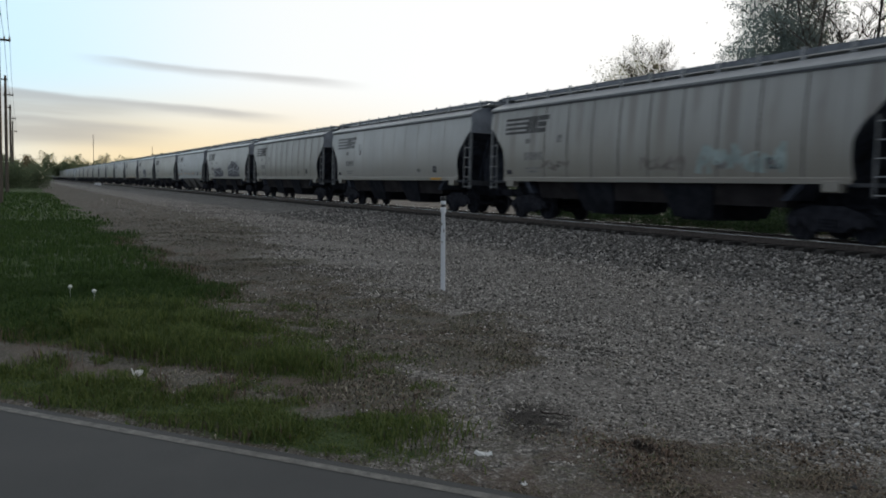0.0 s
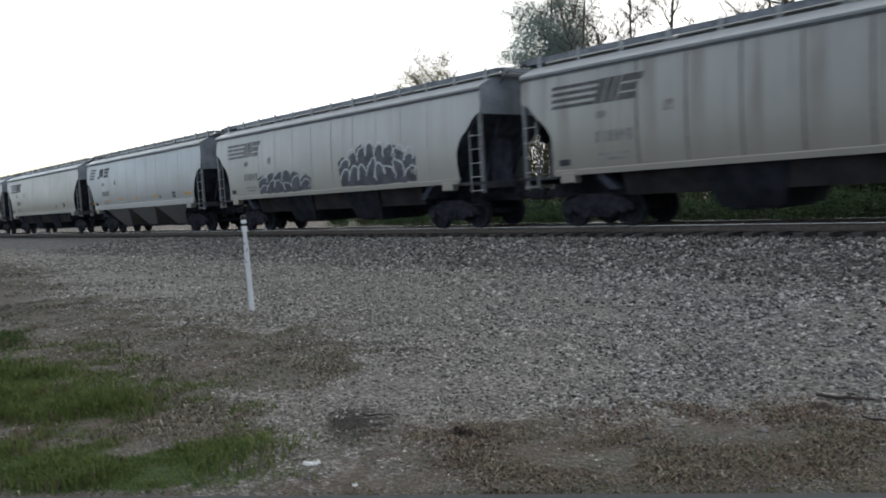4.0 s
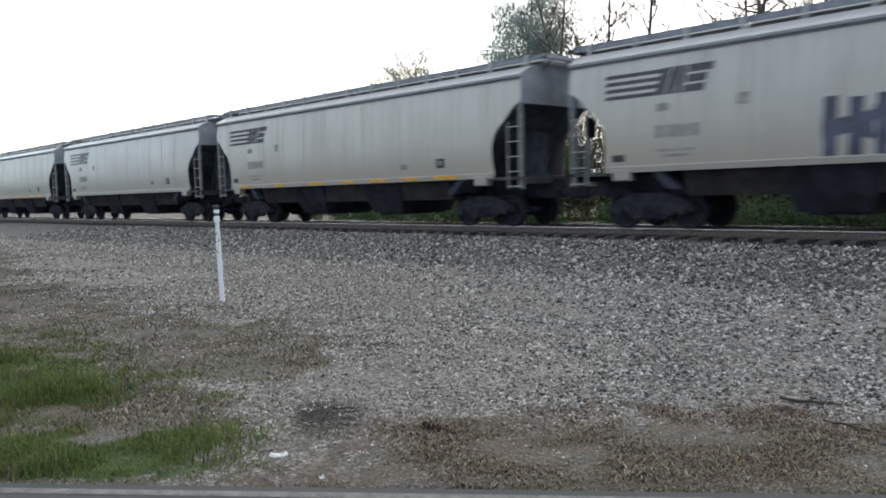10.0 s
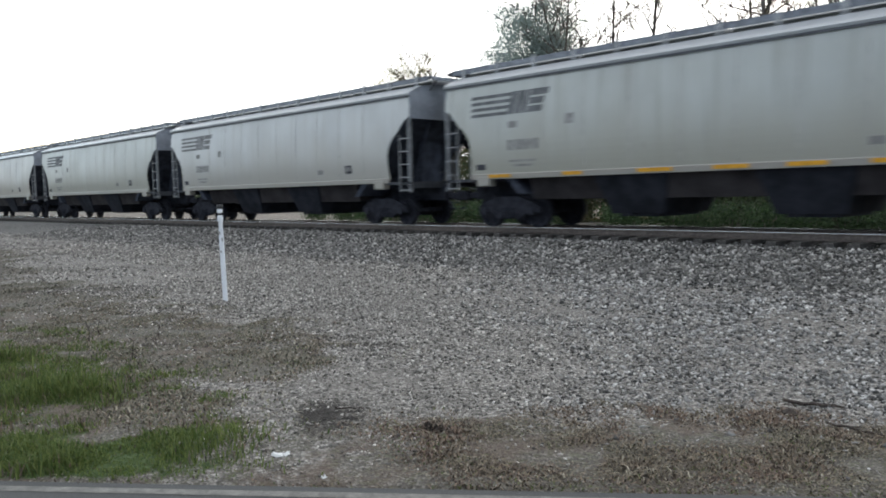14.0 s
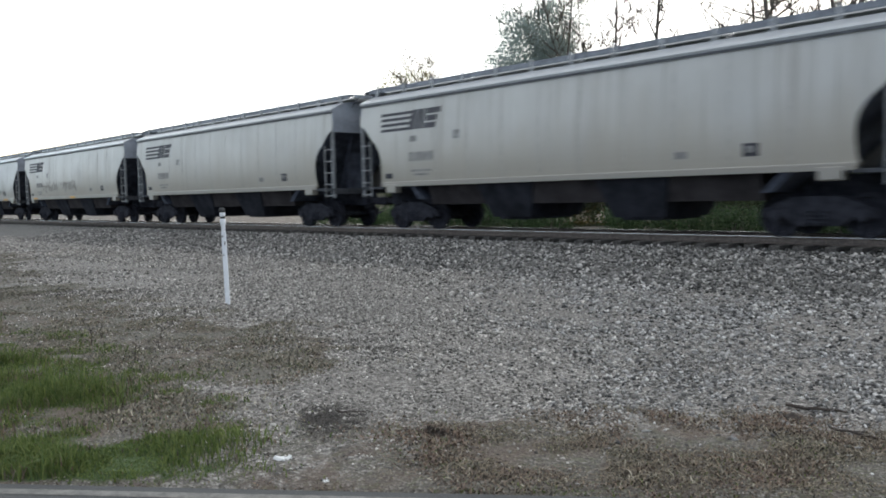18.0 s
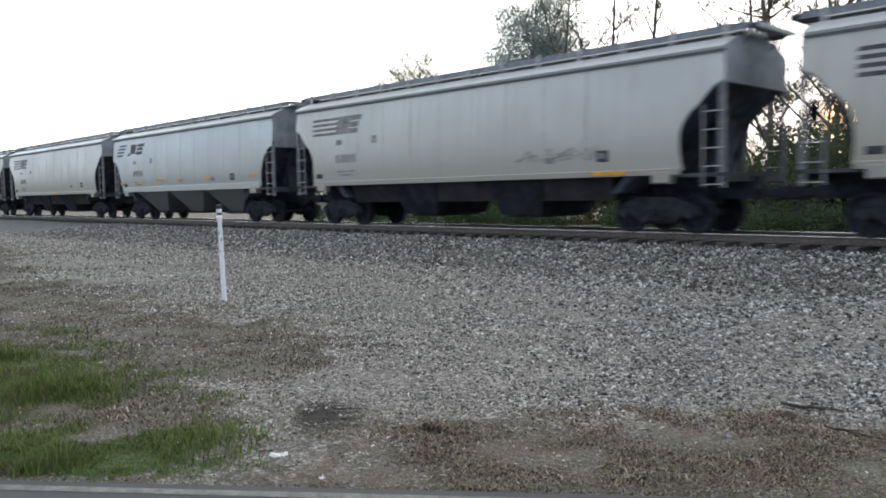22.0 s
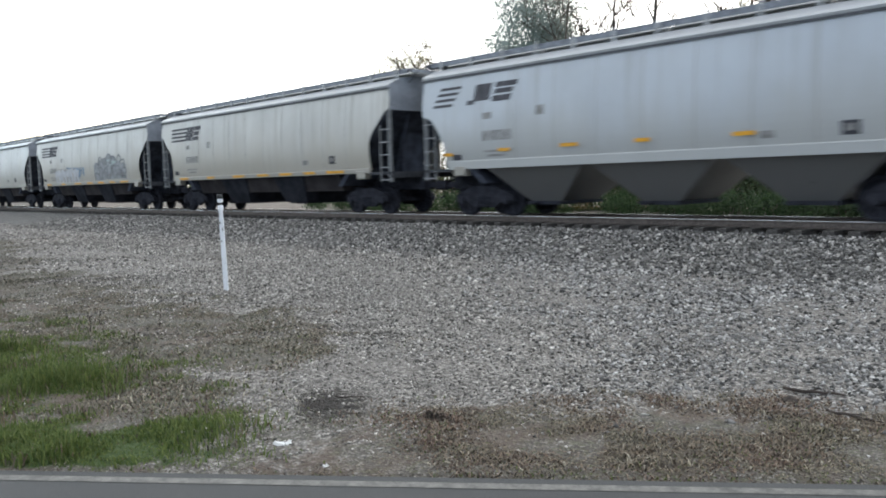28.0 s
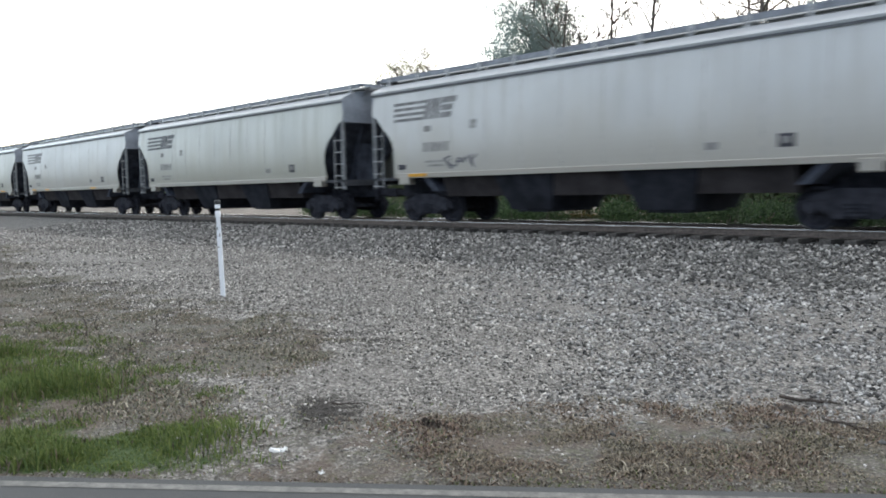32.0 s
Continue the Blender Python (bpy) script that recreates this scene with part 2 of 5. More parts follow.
YELLOW = plain("yellow_reflector", (0.74, 0.36, 0.025), 0.45, 0, 0.2)
PLACARD = plain("white_placard", (0.62, 0.62, 0.58), 0.6)
SPRAY_DARK = plain("dark_spray_paint", (0.085, 0.085, 0.105), 0.6, 0, 0.4, 2.0)
SPRAY_WHITE = plain("white_spray_paint", (0.58, 0.60, 0.62), 0.6, 0, 0.15, 2.0)
SPRAY_INK = plain("navy_spray_paint", (0.07, 0.075, 0.11), 0.6, 0, 0.4, 2.0)
SPRAY_PALE = plain("pale_grey_spray_paint", (0.47, 0.48, 0.50), 0.6, 0, 0.2, 2.0)
SPRAY_RUST = plain("orange_brown_spray_paint", (0.34, 0.22, 0.13), 0.65, 0, 0.3, 2.0)
SPRAY_BLUE = plain("blue_spray_paint", (0.15, 0.23, 0.33), 0.6, 0, 0.35, 2.0)
SPRAY_BROWN = plain("faded_brown_spray_paint", (0.235, 0.21, 0.19), 0.7, 0, 0.35, 2.0)
SPRAY_SMOKE = plain("smoky_spray_paint", (0.15, 0.155, 0.17), 0.6, 0, 0.35, 2.0)
SPRAY_GREY = plain("grey_spray_paint", (0.27, 0.28, 0.285), 0.7, 0, 0.3, 2.0)
SPRAY_TEAL = plain("faded_teal_spray_paint", (0.37, 0.45, 0.435), 0.7, 0, 0.25, 2.0)
RAIL = plain("rail_rust", (0.125, 0.103, 0.09), 0.7, 0.3, 0.3, 12)
RAIL_TOP = plain("polished_rail_head", (0.62, 0.62, 0.62), 0.22, 1.0, 0.1, 20)
TIE = surface("creosoted_tie", lambda k: {"color": k.mix(k.step(k.noise(k.scaled(obj(k), 8, 0.7, 8), 3.0), 0.35, 0.7),
              (0.045, 0.041, 0.037), (0.12, 0.11, 0.099)), "height": k.noise(k.scaled(obj(k), 9, 0.6, 9), 4.0), "strength": 0.6}, 0.9)
POST_WHITE = plain("white_marker_plastic", (0.78, 0.79, 0.82), 0.5, 0, 0.05)
POST_BLACK = plain("black_cap", (0.02, 0.02, 0.022), 0.5)
POLE_WOOD = surface("weathered_pole", lambda k: k.mix(k.noise(k.scaled(obj(k), 9, 9, 0.6), 2.5), (0.05, 0.04, 0.032), (0.16, 0.13, 0.105)), 0.9)
WIRE = plain("black_wire", (0.03, 0.03, 0.033), 0.6)
BARK = surface("grey_brown_bark", lambda k: k.mix(k.noise(k.scaled(obj(k), 6, 6, 1.2), 3.0, 6.0, 0.7), (0.07, 0.06, 0.052), (0.20, 0.175, 0.155)), 0.95)
STICK = plain("dark_fallen_branch", (0.045, 0.034, 0.027), 0.9, 0, 0.4, 15)
PAPER = plain("crumpled_white_paper", (0.78, 0.77, 0.75), 0.8, 0, 0.08)
LINE = surface("worn_white_line", lambda k: k.mix(k.step(k.noise(spot(k), 9, 8, 0.8), 0.3, 0.75), (0.075, 0.072, 0.066), (0.24, 0.23, 0.207)), 0.75)


def asphalt(k):
    p = spot(k)
    fine = k.noise(p, 160, 4, 0.7)
    wide = k.noise(p, 0.9, 4, 0.6)
    col = k.mix(fine, (0.026, 0.027, 0.028), (0.082, 0.082, 0.082))
    col = k.mix(k.step(wide, 0.35, 0.7, 0.0, 0.6), col, (0.075, 0.074, 0.073))
    return {"color": col, "height": fine, "strength": 0.5, "depth": 0.004}


ASPHALT = surface("worn_asphalt", asphalt, 0.85)


def foliage(name, a, b, trans=0.55):
    """Thin leaves: part of the light that falls on one face comes out of the other."""
    m = surface(name, lambda k: k.mix(island(k), a, b), 0.7)
    t = m.node_tree
    out = next(n for n in t.nodes if n.type == "OUTPUT_MATERIAL")
    bsdf = next(n for n in t.nodes if n.type == "BSDF_PRINCIPLED")
    thin, mixer = t.nodes.new("ShaderNodeBsdfTranslucent"), t.nodes.new("ShaderNodeMixShader")
    t.links.new(bsdf.inputs["Base Color"].links[0].from_socket, thin.inputs["Color"])
    mixer.inputs[0].default_value = trans
    t.links.new(bsdf.outputs[0], mixer.inputs[1])
    t.links.new(thin.outputs[0], mixer.inputs[2])
    t.links.new(mixer.outputs[0], out.inputs["Surface"])
    return m


# blue-green made paler than real leaves, with glare haze in the colour
LEAF_BLUE = foliage("hazy_blue_green_leaf", (0.28, 0.345, 0.335), (0.42, 0.485, 0.47), 0.8)
LEAF_BUD = foliage("young_yellow_green_leaf", (0.32, 0.32, 0.20), (0.48, 0.46, 0.31), 0.75)
LEAF_BUSH = foliage("bush_leaf", (0.028, 0.055, 0.024), (0.07, 0.115, 0.048))
# lighter than near foliage: the haze of distance is put into the colour
LEAF_HAZE = foliage("hazy_distant_leaf", (0.12, 0.165, 0.095), (0.22, 0.255, 0.15), 0.7)
LEAF_FAR = foliage("thicket_leaf", (0.035, 0.055, 0.03), (0.085, 0.105, 0.05))
# thicket leaf with the low sun's warm glow painted into its colour
LEAF_SUN = foliage("sunlit_thicket_leaf", (0.07, 0.075, 0.03), (0.17, 0.14, 0.06), 0.6)
# rust brown, lightened the same way with distance haze
LEAF_RUST = foliage("rusty_leaf", (0.15, 0.11, 0.07), (0.24, 0.18, 0.11), 0.7)
BLADE = foliage("grass_blade", (0.048, 0.09, 0.019), (0.178, 0.212, 0.06), 0.38)
BLADE_DEEP = foliage("meadow_blade", (0.022, 0.058, 0.010), (0.075, 0.125, 0.028), 0.38)
STRAW = surface("dead_grass", lambda k: k.mix(k.step(k.noise(spot(k), 1.1, 4, 0.6), 0.36, 0.58, 0.0, 0.85), k.mix(island(k), (0.05, 0.044, 0.033), (0.25, 0.215, 0.15)), k.mix(island(k), (0.055, 0.037, 0.029), (0.225, 0.145, 0.105))), 0.85)
STRAW_PALE = surface("bleached_straw", lambda k: k.mix(island(k), (0.10, 0.088, 0.066), (0.42, 0.375, 0.285)), 0.85)
PETAL = plain("dandelion_white", (0.75, 0.75, 0.7), 0.9, 0, 0.05)


def stone_tone(lo, mid, hi):
    def build(k):
        col = k.ramp(island(k), [(0.0, lo), (0.22, lo), (0.5, mid), (0.72, mid), (0.95, hi)])
        return {"color": k.mix(k.step(k.noise(spot(k), 0.5, 4, 0.6), 0.35, 0.7, 0.0, 0.45), col, tuple(x * 0.72 for x in mid))}
    return surface("crushed_stone", build, 0.9)


STONE = stone_tone((0.045, 0.041, 0.037), (0.335, 0.31, 0.28), (0.74, 0.69, 0.63))
COARSE = stone_tone((0.032, 0.031, 0.030), (0.285, 0.273, 0.26), (0.70, 0.675, 0.64))
OLIVE = surface("olive_brown_dead_weed", lambda k: k.mix(k.step(k.noise(spot(k), 0.9, 4, 0.6), 0.45, 0.65, 0.0, 0.75), k.mix(island(k), (0.06, 0.056, 0.042), (0.25, 0.235, 0.18)), k.mix(island(k), (0.062, 0.052, 0.042), (0.24, 0.20, 0.155))), 0.85)
BALLAST = stone_tone((0.03, 0.028, 0.026), (0.222, 0.21, 0.195), (0.64, 0.605, 0.56))
CINDER = plain("dark_cinder", (0.085, 0.076, 0.068), 0.95, 0, 0.5, 14)


def soil(k):
    p = spot(k)
    zone = k.n("ShaderNodeVertexColor")
    zone.layer_name = "zone"
    z = k.n("ShaderNodeSeparateColor", Color=zone.outputs[0])
    cell = k.n("ShaderNodeTexVoronoi", Vector=p, Scale=34.0)
    cell2 = k.n("ShaderNodeTexVoronoi", Vector=p, Scale=70.0)
    cs = k.n("ShaderNodeSeparateColor", Color=cell.outputs["Color"])
    cs2 = k.n("ShaderNodeSeparateColor", Color=cell2.outputs["Color"])
    big = k.noise(p, 0.8, 5, 0.65)
    mid = k.noise(p, 5.0, 5, 0.7)
    gravel = k.ramp(k.math("ADD", k.math("MULTIPLY", cs.outputs[0], 0.5), k.math("MULTIPLY", cs2.outputs[0], 0.5)),
                    [(0.15, (0.045, 0.041, 0.037)), (0.5, (0.175, 0.16, 0.144)), (0.9, (0.46, 0.428, 0.39))])
    gravel = k.mix(k.step(big, 0.42, 0.7, 0.0, 0.45), gravel, (0.14, 0.125, 0.112))
    dirt = k.mix(mid, (0.05, 0.043, 0.036), (0.165, 0.146, 0.122))
    dirt = k.mix(k.step(cs2.outputs[0], 0.62, 0.85, 0.0, 0.7), dirt, (0.27, 0.25, 0.22))
    dirt = k.mix(k.step(cs2.outputs[1], 0.62, 0.85, 0.0, 0.7), dirt, (0.035, 0.03, 0.025))
    dirt = k.mix(k.step(cs.outputs[1], 0.6, 0.85, 0.0, 0.45), dirt, (0.085, 0.088, 0.04))
    dirt = k.mix(k.step(k.noise(p, 1.7, 3), 0.45, 0.65, 0.0, 0.5), dirt, (0.125, 0.083, 0.063))
    ball = k.ramp(cs.outputs[0], [(0.05, (0.03, 0.028, 0.027)), (0.5, (0.11, 0.105, 0.097)), (1.0, (0.30, 0.285, 0.26))])
    turf = k.mix(mid, (0.022, 0.045, 0.010), (0.07, 0.105, 0.026))
    turf = k.mix(k.step(big, 0.5, 0.75, 0.0, 0.4), turf, (0.10, 0.105, 0.045))
    rag = k.math("SUBTRACT", k.math("ADD", k.math("MULTIPLY", k.noise(p, 1.3, 8, 0.75), 0.8), k.math("MULTIPLY", k.noise(p, 7.0, 6, 0.7), 0.5)), 0.65)

    def edge(s):
        return k.step(k.math("ADD", s, k.math("MULTIPLY", rag, 2.0)), 0.34, 0.66)
    col = k.mix(edge(z.outputs[1]), gravel, dirt)
    col = k.mix(k.step(z.outputs[2], 0.2, 0.8), col, ball)
    col = k.mix(edge(z.outputs[0]), col, turf)
    return {"color": col, "height": k.math("ADD", cell.outputs[0], k.math("MULTIPLY", cell2.outputs[0], 0.6)), "strength": 0.8, "depth": 0.02}


SOIL = surface("gravel_dirt_and_turf", soil, 0.95)


# ---- mesh helpers ----
class Shape:
    """Vertices and faces gathered into one mesh."""

    def __init__(self):
        self.v, self.f = [], []

    def add(self, verts, faces):
        o = len(self.v)
        self.v += [tuple(p) for p in verts]
        self.f += [tuple(i + o for i in q) for q in faces]
        return self

    def box(self, x0, x1, y0, y1, z0, z1, c=0.0):
        """A box, its edges along x cut off by c."""
        if c:
            sec = [(y0 + c, z0), (y1 - c, z0), (y1, z0 + c), (y1, z1 - c), (y1 - c, z1), (y0 + c, z1), (y0, z1 - c), (y0, z0 + c)]
        else:
            sec = [(y0, z0), (y1, z0), (y1, z1), (y0, z1)]
        return self.along_x(x0, x1, sec)

    def along_x(self, x0, x1, sec):
        n = len(sec)
        return self.add([(x0, *s) for s in sec] + [(x1, *s) for s in sec],
                        [tuple(range(n))[::-1], tuple(range(n, 2 * n))] + [(i, (i + 1) % n, n + (i + 1) % n, n + i) for i in range(n)])

    def along_y(self, y0, y1, sec):
        n = len(sec)
        return self.add([(s[0], y0, s[1]) for s in sec] + [(s[0], y1, s[1]) for s in sec],
                        [tuple(range(n)), tuple(range(n, 2 * n))[::-1]] + [(i, n + i, n + (i + 1) % n, (i + 1) % n) for i in range(n)])

    def tube(self, points, radii, sides=6):
        rings = []
        for i, p in enumerate(points):
            p = Vector(p)
            a, b = Vector(points[max(0, i - 1)]), Vector(points[min(len(points) - 1, i + 1)])
            d = (b - a).normalized()
            s = d.orthogonal().normalized()
            t = d.cross(s)
            r = radii if isinstance(radii, (int, float)) else radii[i]
            rings.append([p + (s * math.cos(q) + t * math.sin(q)) * r for q in (2 * math.pi * j / sides for j in range(sides))])
        v = [q for r in rings for q in r]
        f = [(i * sides + j, i * sides + (j + 1) % sides, (i + 1) * sides + (j + 1) % sides, (i + 1) * sides + j)
             for i in range(len(points) - 1) for j in range(sides)]
        f += [tuple(range(sides))[::-1], tuple(range(len(v) - sides, len(v)))]
        return self.add(v, f)

    def lathe_y(self, profile, sides=24, y=0.0):
        """Rings of (radius, y) turned about the y axis."""
        v = [(r * math.cos(q), y + h, r * math.sin(q)) for r, h in profile for q in (2 * math.pi * j / sides for j in range(sides))]
        n = len(profile)
        f = [(i * sides + j, i * sides + (j + 1) % sides, (i + 1) * sides + (j + 1) % sides, (i + 1) * sides + j)
             for i in range(n - 1) for j in range(sides)]
        f += [tuple(range(sides)), tuple(range((n - 1) * sides, n * sides))[::-1]]
        return self.add(v, f)

    def mesh(self, name, material, smooth=False):
        me = bpy.data.meshes.new(name)
        me.from_pydata(self.v, [], self.f)
        bm = bmesh.new()
        bm.from_mesh(me)
        bmesh.ops.recalc_face_normals(bm, faces=bm.faces)
        bm.to_mesh(me)
        bm.free()
        me.materials.append(material)
        if smooth:
            me.polygons.foreach_set("use_smooth", [True] * len(me.polygons))
        return me


def part(name, shape, material, parent=None, label="", at=None, smooth=False):
    """One mesh object under a thing or a part (or top-level)."""
    me = shape if isinstance(shape, bpy.types.Mesh) else shape.mesh(name, material, smooth)
    ob = new(name, me)
    ob.parent = parent
    if at is not None:
        ob.matrix_basis = at
    if label:
        ob["label"] = label
    return ob


def tri_mesh(name, v, tris, material):
    """A mesh from arrays of vertices and triangles."""
    me = bpy.data.meshes.new(name)
    me.vertices.add(len(v))
    me.vertices.foreach_set("co", np.ascontiguousarray(v, dtype=np.float32).ravel())
    me.loops.add(len(tris) * 3)
    me.loops.foreach_set("vertex_index", np.ascontiguousarray(tris, dtype=np.int32).ravel())
    me.polygons.add(len(tris))
    me.polygons.foreach_set("loop_start", np.arange(0, len(tris) * 3, 3, dtype=np.int32))
    me.update(calc_edges=True)
    me.validate()
    me.materials.append(material)
    return me


# ---- the plan: x along the track (the train runs towards +x), y across it, z up ----
TRACK_Y, RAIL_Z, GAUGE = 17.9, 0.56, 1.435
ROAD_AT, ROAD_ALONG = np.array((-3.14, 2.63)), np.array((0.770, 0.638))
ROAD_LEFT = np.array((-ROAD_ALONG[1], ROAD_ALONG[0]))


def ease(x, lo, hi):
    t = np.clip((np.asarray(x, float) - lo) / (hi - lo), 0, 1)
    return t * t * (3 - 2 * t)


LATTICE = np.random.default_rng(99).random((64, 64))


def patches(x, y, size, seed=0):
    """Smooth random patches between 0 and 1, of about that size, in three octaves."""
    total, weight = 0.0, 0.0
    for o in range(3):
        s = size / 2 ** o
        px, py = np.asarray(x, float) / s + 17.3 * seed + 5.1 * o, np.asarray(y, float) / s + 9.7 * seed + 3.3 * o
        ix, iy = np.floor(px).astype(int), np.floor(py).astype(int)
        fx, fy = px - ix, py - iy
        fx, fy = fx * fx * (3 - 2 * fx), fy * fy * (3 - 2 * fy)
        a, b = LATTICE[iy % 64, ix % 64], LATTICE[iy % 64, (ix + 1) % 64]
        c, d = LATTICE[(iy + 1) % 64, ix % 64], LATTICE[(iy + 1) % 64, (ix + 1) % 64]
        total = total + ((a * (1 - fx) + b * fx) * (1 - fy) + (c * (1 - fx) + d * fx) * fy) * 0.55 ** o
        weight += 0.55 ** o
    return np.clip((total / weight - 0.5) * 1.9 + 0.5, 0, 1)


def road_uv(x, y):
    """How far along the road's edge line, and how far out from it."""
    dx, dy = np.asarray(x, float) - ROAD_AT[0], np.asarray(y, float) - ROAD_AT[1]
    return dx * ROAD_ALONG[0] + dy * ROAD_ALONG[1], dx * ROAD_LEFT[0] + dy * ROAD_LEFT[1]


def bed(y):
    """The height of the track bed across the track."""
    return 0.27 * ease(y, 11.2, 16.2) * (1 - ease(y, 19.7, 23.0))


def road_z(y):
    return 0.0 + 0.545 * ease(y, 9.5, 16.0) * (1 - ease(y, 20.0, 27.0))


def wobble(x, y):
    return 0.03 * (patches(x, y, 1.7, 12) - 0.5) + 0.016 * (patches(x, y, 0.55, 13) - 0.5)


def ground_z(x, y):
    u, v = road_uv(x, y)
    z = bed(y) + wobble(x, y) * ease(v, 0.1, 0.8)
    z = z + 0.05 * ease(v, 1.4, 2.4) * (1 - ease(y, 1.5, 3.0)) * ease(-x, 5.0, 8.0)
    rim = (1 - ease(v, 0.12, 0.35)) * ease(v, -7.6, -7.3)
    return z * (1 - rim) + rim * (road_z(y) - 0.06 + 0.05 * ease(v, 0.1, 0.16))


def grass_amount(x, y):
    """Turf: the meadow beside the gravel, and the verge along the road."""
    u, v = road_uv(x, y)
    lip = 1.95 + 1.15 * patches(x, y, 1.8, 5)
    meadow = (1 - ease(y, lip - 0.5, lip + 0.5)) * ease(v, 1.45, 1.9) * (1 - ease(u, -3.2, -2.2))
    ragged = 0.8 * (patches(x, y, 0.6, 6) - 0.5)
    verge = ease(v + 0.1 * ragged, 0.13, 0.3) * (1 - ease(v, 0.78 + ragged, 1.2 + ragged)) * (1 - ease(u + ragged, -1.9, -0.5))
    other = 1 - ease(v, -8.6, -7.8)
    beyond = ease(y, 22.5, 24.5) * 0.35 * ease(x, -46, -30)
    return np.maximum(np.maximum(meadow, verge), np.maximum(other, beyond))


def dirt_amount(x, y):
    u, v = road_uv(x, y)
    ripple = 1.3 * (patches(x, y, 0.9, 4) - 0.5) + 1.0 * (patches(x, y, 0.3, 24) - 0.5)
    fringe = (1 - ease(y + ripple - 0.25 * np.clip(-18 - x, 0, 11), 4.2, 5.9)) * (1 - ease(x + 0.45 * (y - 2.9) + 1.5 * ripple - 1.8 * (1 - ease(y, 2.2, 3.2)), -6.8, -4.2)) * ease(v, 0.5, 0.9)
    strip = ease(v, -0.1, 0.08) * (1 - ease(v + 0.45 * ripple, 0.9, 1.9 - 0.25 * ease(u, 1.0, 3.0))) * (0.6 + 0.4 * ease(u, -0.3, 1.3))
    path = ease(y, 20.5, 22) * 0.5
    return np.maximum(np.maximum(0.95 * fringe, 0.95 * strip), path)


def spread(lo, hi, fine0, fine1, step, grow=1.16):
    c = list(np.arange(fine0, fine1 + step / 2, step))
    d = step
    while c[-1] < hi:
        d *= grow
        c.append(min(hi, c[-1] + d))
    d = step
    while c[0] > lo:
        d *= grow
        c.insert(0, max(lo, c[0] - d))
    return np.array(c)


def build_ground():
    xs, ys = spread(-2500, 2500, -22.0, 3.0, 0.14), spread(-2500, 2500, -2.0, 17.0, 0.14)
    gx, gy = np.meshgrid(xs, ys)
    gz = ground_z(gx, gy)
    v = np.stack([gx, gy, gz], -1).reshape(-1, 3)
    i = np.arange(len(xs) * len(ys)).reshape(len(ys), len(xs))
    a, b, c, d = i[:-1, :-1].ravel(), i[:-1, 1:].ravel(), i[1:, 1:].ravel(), i[1:, :-1].ravel()
    me = tri_mesh("ground", v, np.concatenate([np.stack([a, b, c], -1), np.stack([a, c, d], -1)]), SOIL)
    zone = np.zeros((len(v), 4), np.float32)
    zone[:, 0] = grass_amount(gx, gy).ravel()
    zone[:, 1] = dirt_amount(gx, gy).ravel()
    zone[:, 2] = (ease(gy, 11.0, 12.6) * (1 - ease(gy, 20.2, 22))).ravel()
    zone[:, 3] = 1
    me.color_attributes.new("zone", "FLOAT_COLOR", "POINT").data.foreach_set("color", zone.ravel())
    me.polygons.foreach_set("use_smooth", [True] * len(me.polygons))
    tagged(new("ground", me), "pale crushed gravel and brown dirt running into green turf", "ground", kind="structure")


def road_strip(name, v0, v1, lift, material, u0=-120.0, u1=90.0, thick=0.06):
    s = Shape()
    us = np.arange(u0, u1 + 0.1, 1.0)
    for k in range(len(us) - 1):
        quad = []
        for u, v in ((us[k], v0), (us[k + 1], v0), (us[k + 1], v1), (us[k], v1)):
            x, y = ROAD_AT + ROAD_ALONG * u + ROAD_LEFT * v
            quad.append((x, y, float(road_z(y)) + lift))
        lower = [(x, y, z - thick) for x, y, z in quad]
        s.add(quad + lower, [(0, 1, 2, 3), (0, 4, 5, 1), (2, 6, 7, 3)] if thick else [(0, 1, 2, 3)])
    return part(name, s, material)


build_ground()
road = tagged(road_strip("road", -7.35, 0.10, 0.0, ASPHALT), "worn grey asphalt road with white edge line", "road", kind="structure")
edge_line = road_strip("edge_line", -0.05, 0.025, 0.003, LINE, thick=0.0)
edge_line.parent = road
edge_line["label"] = "worn white painted edge line"


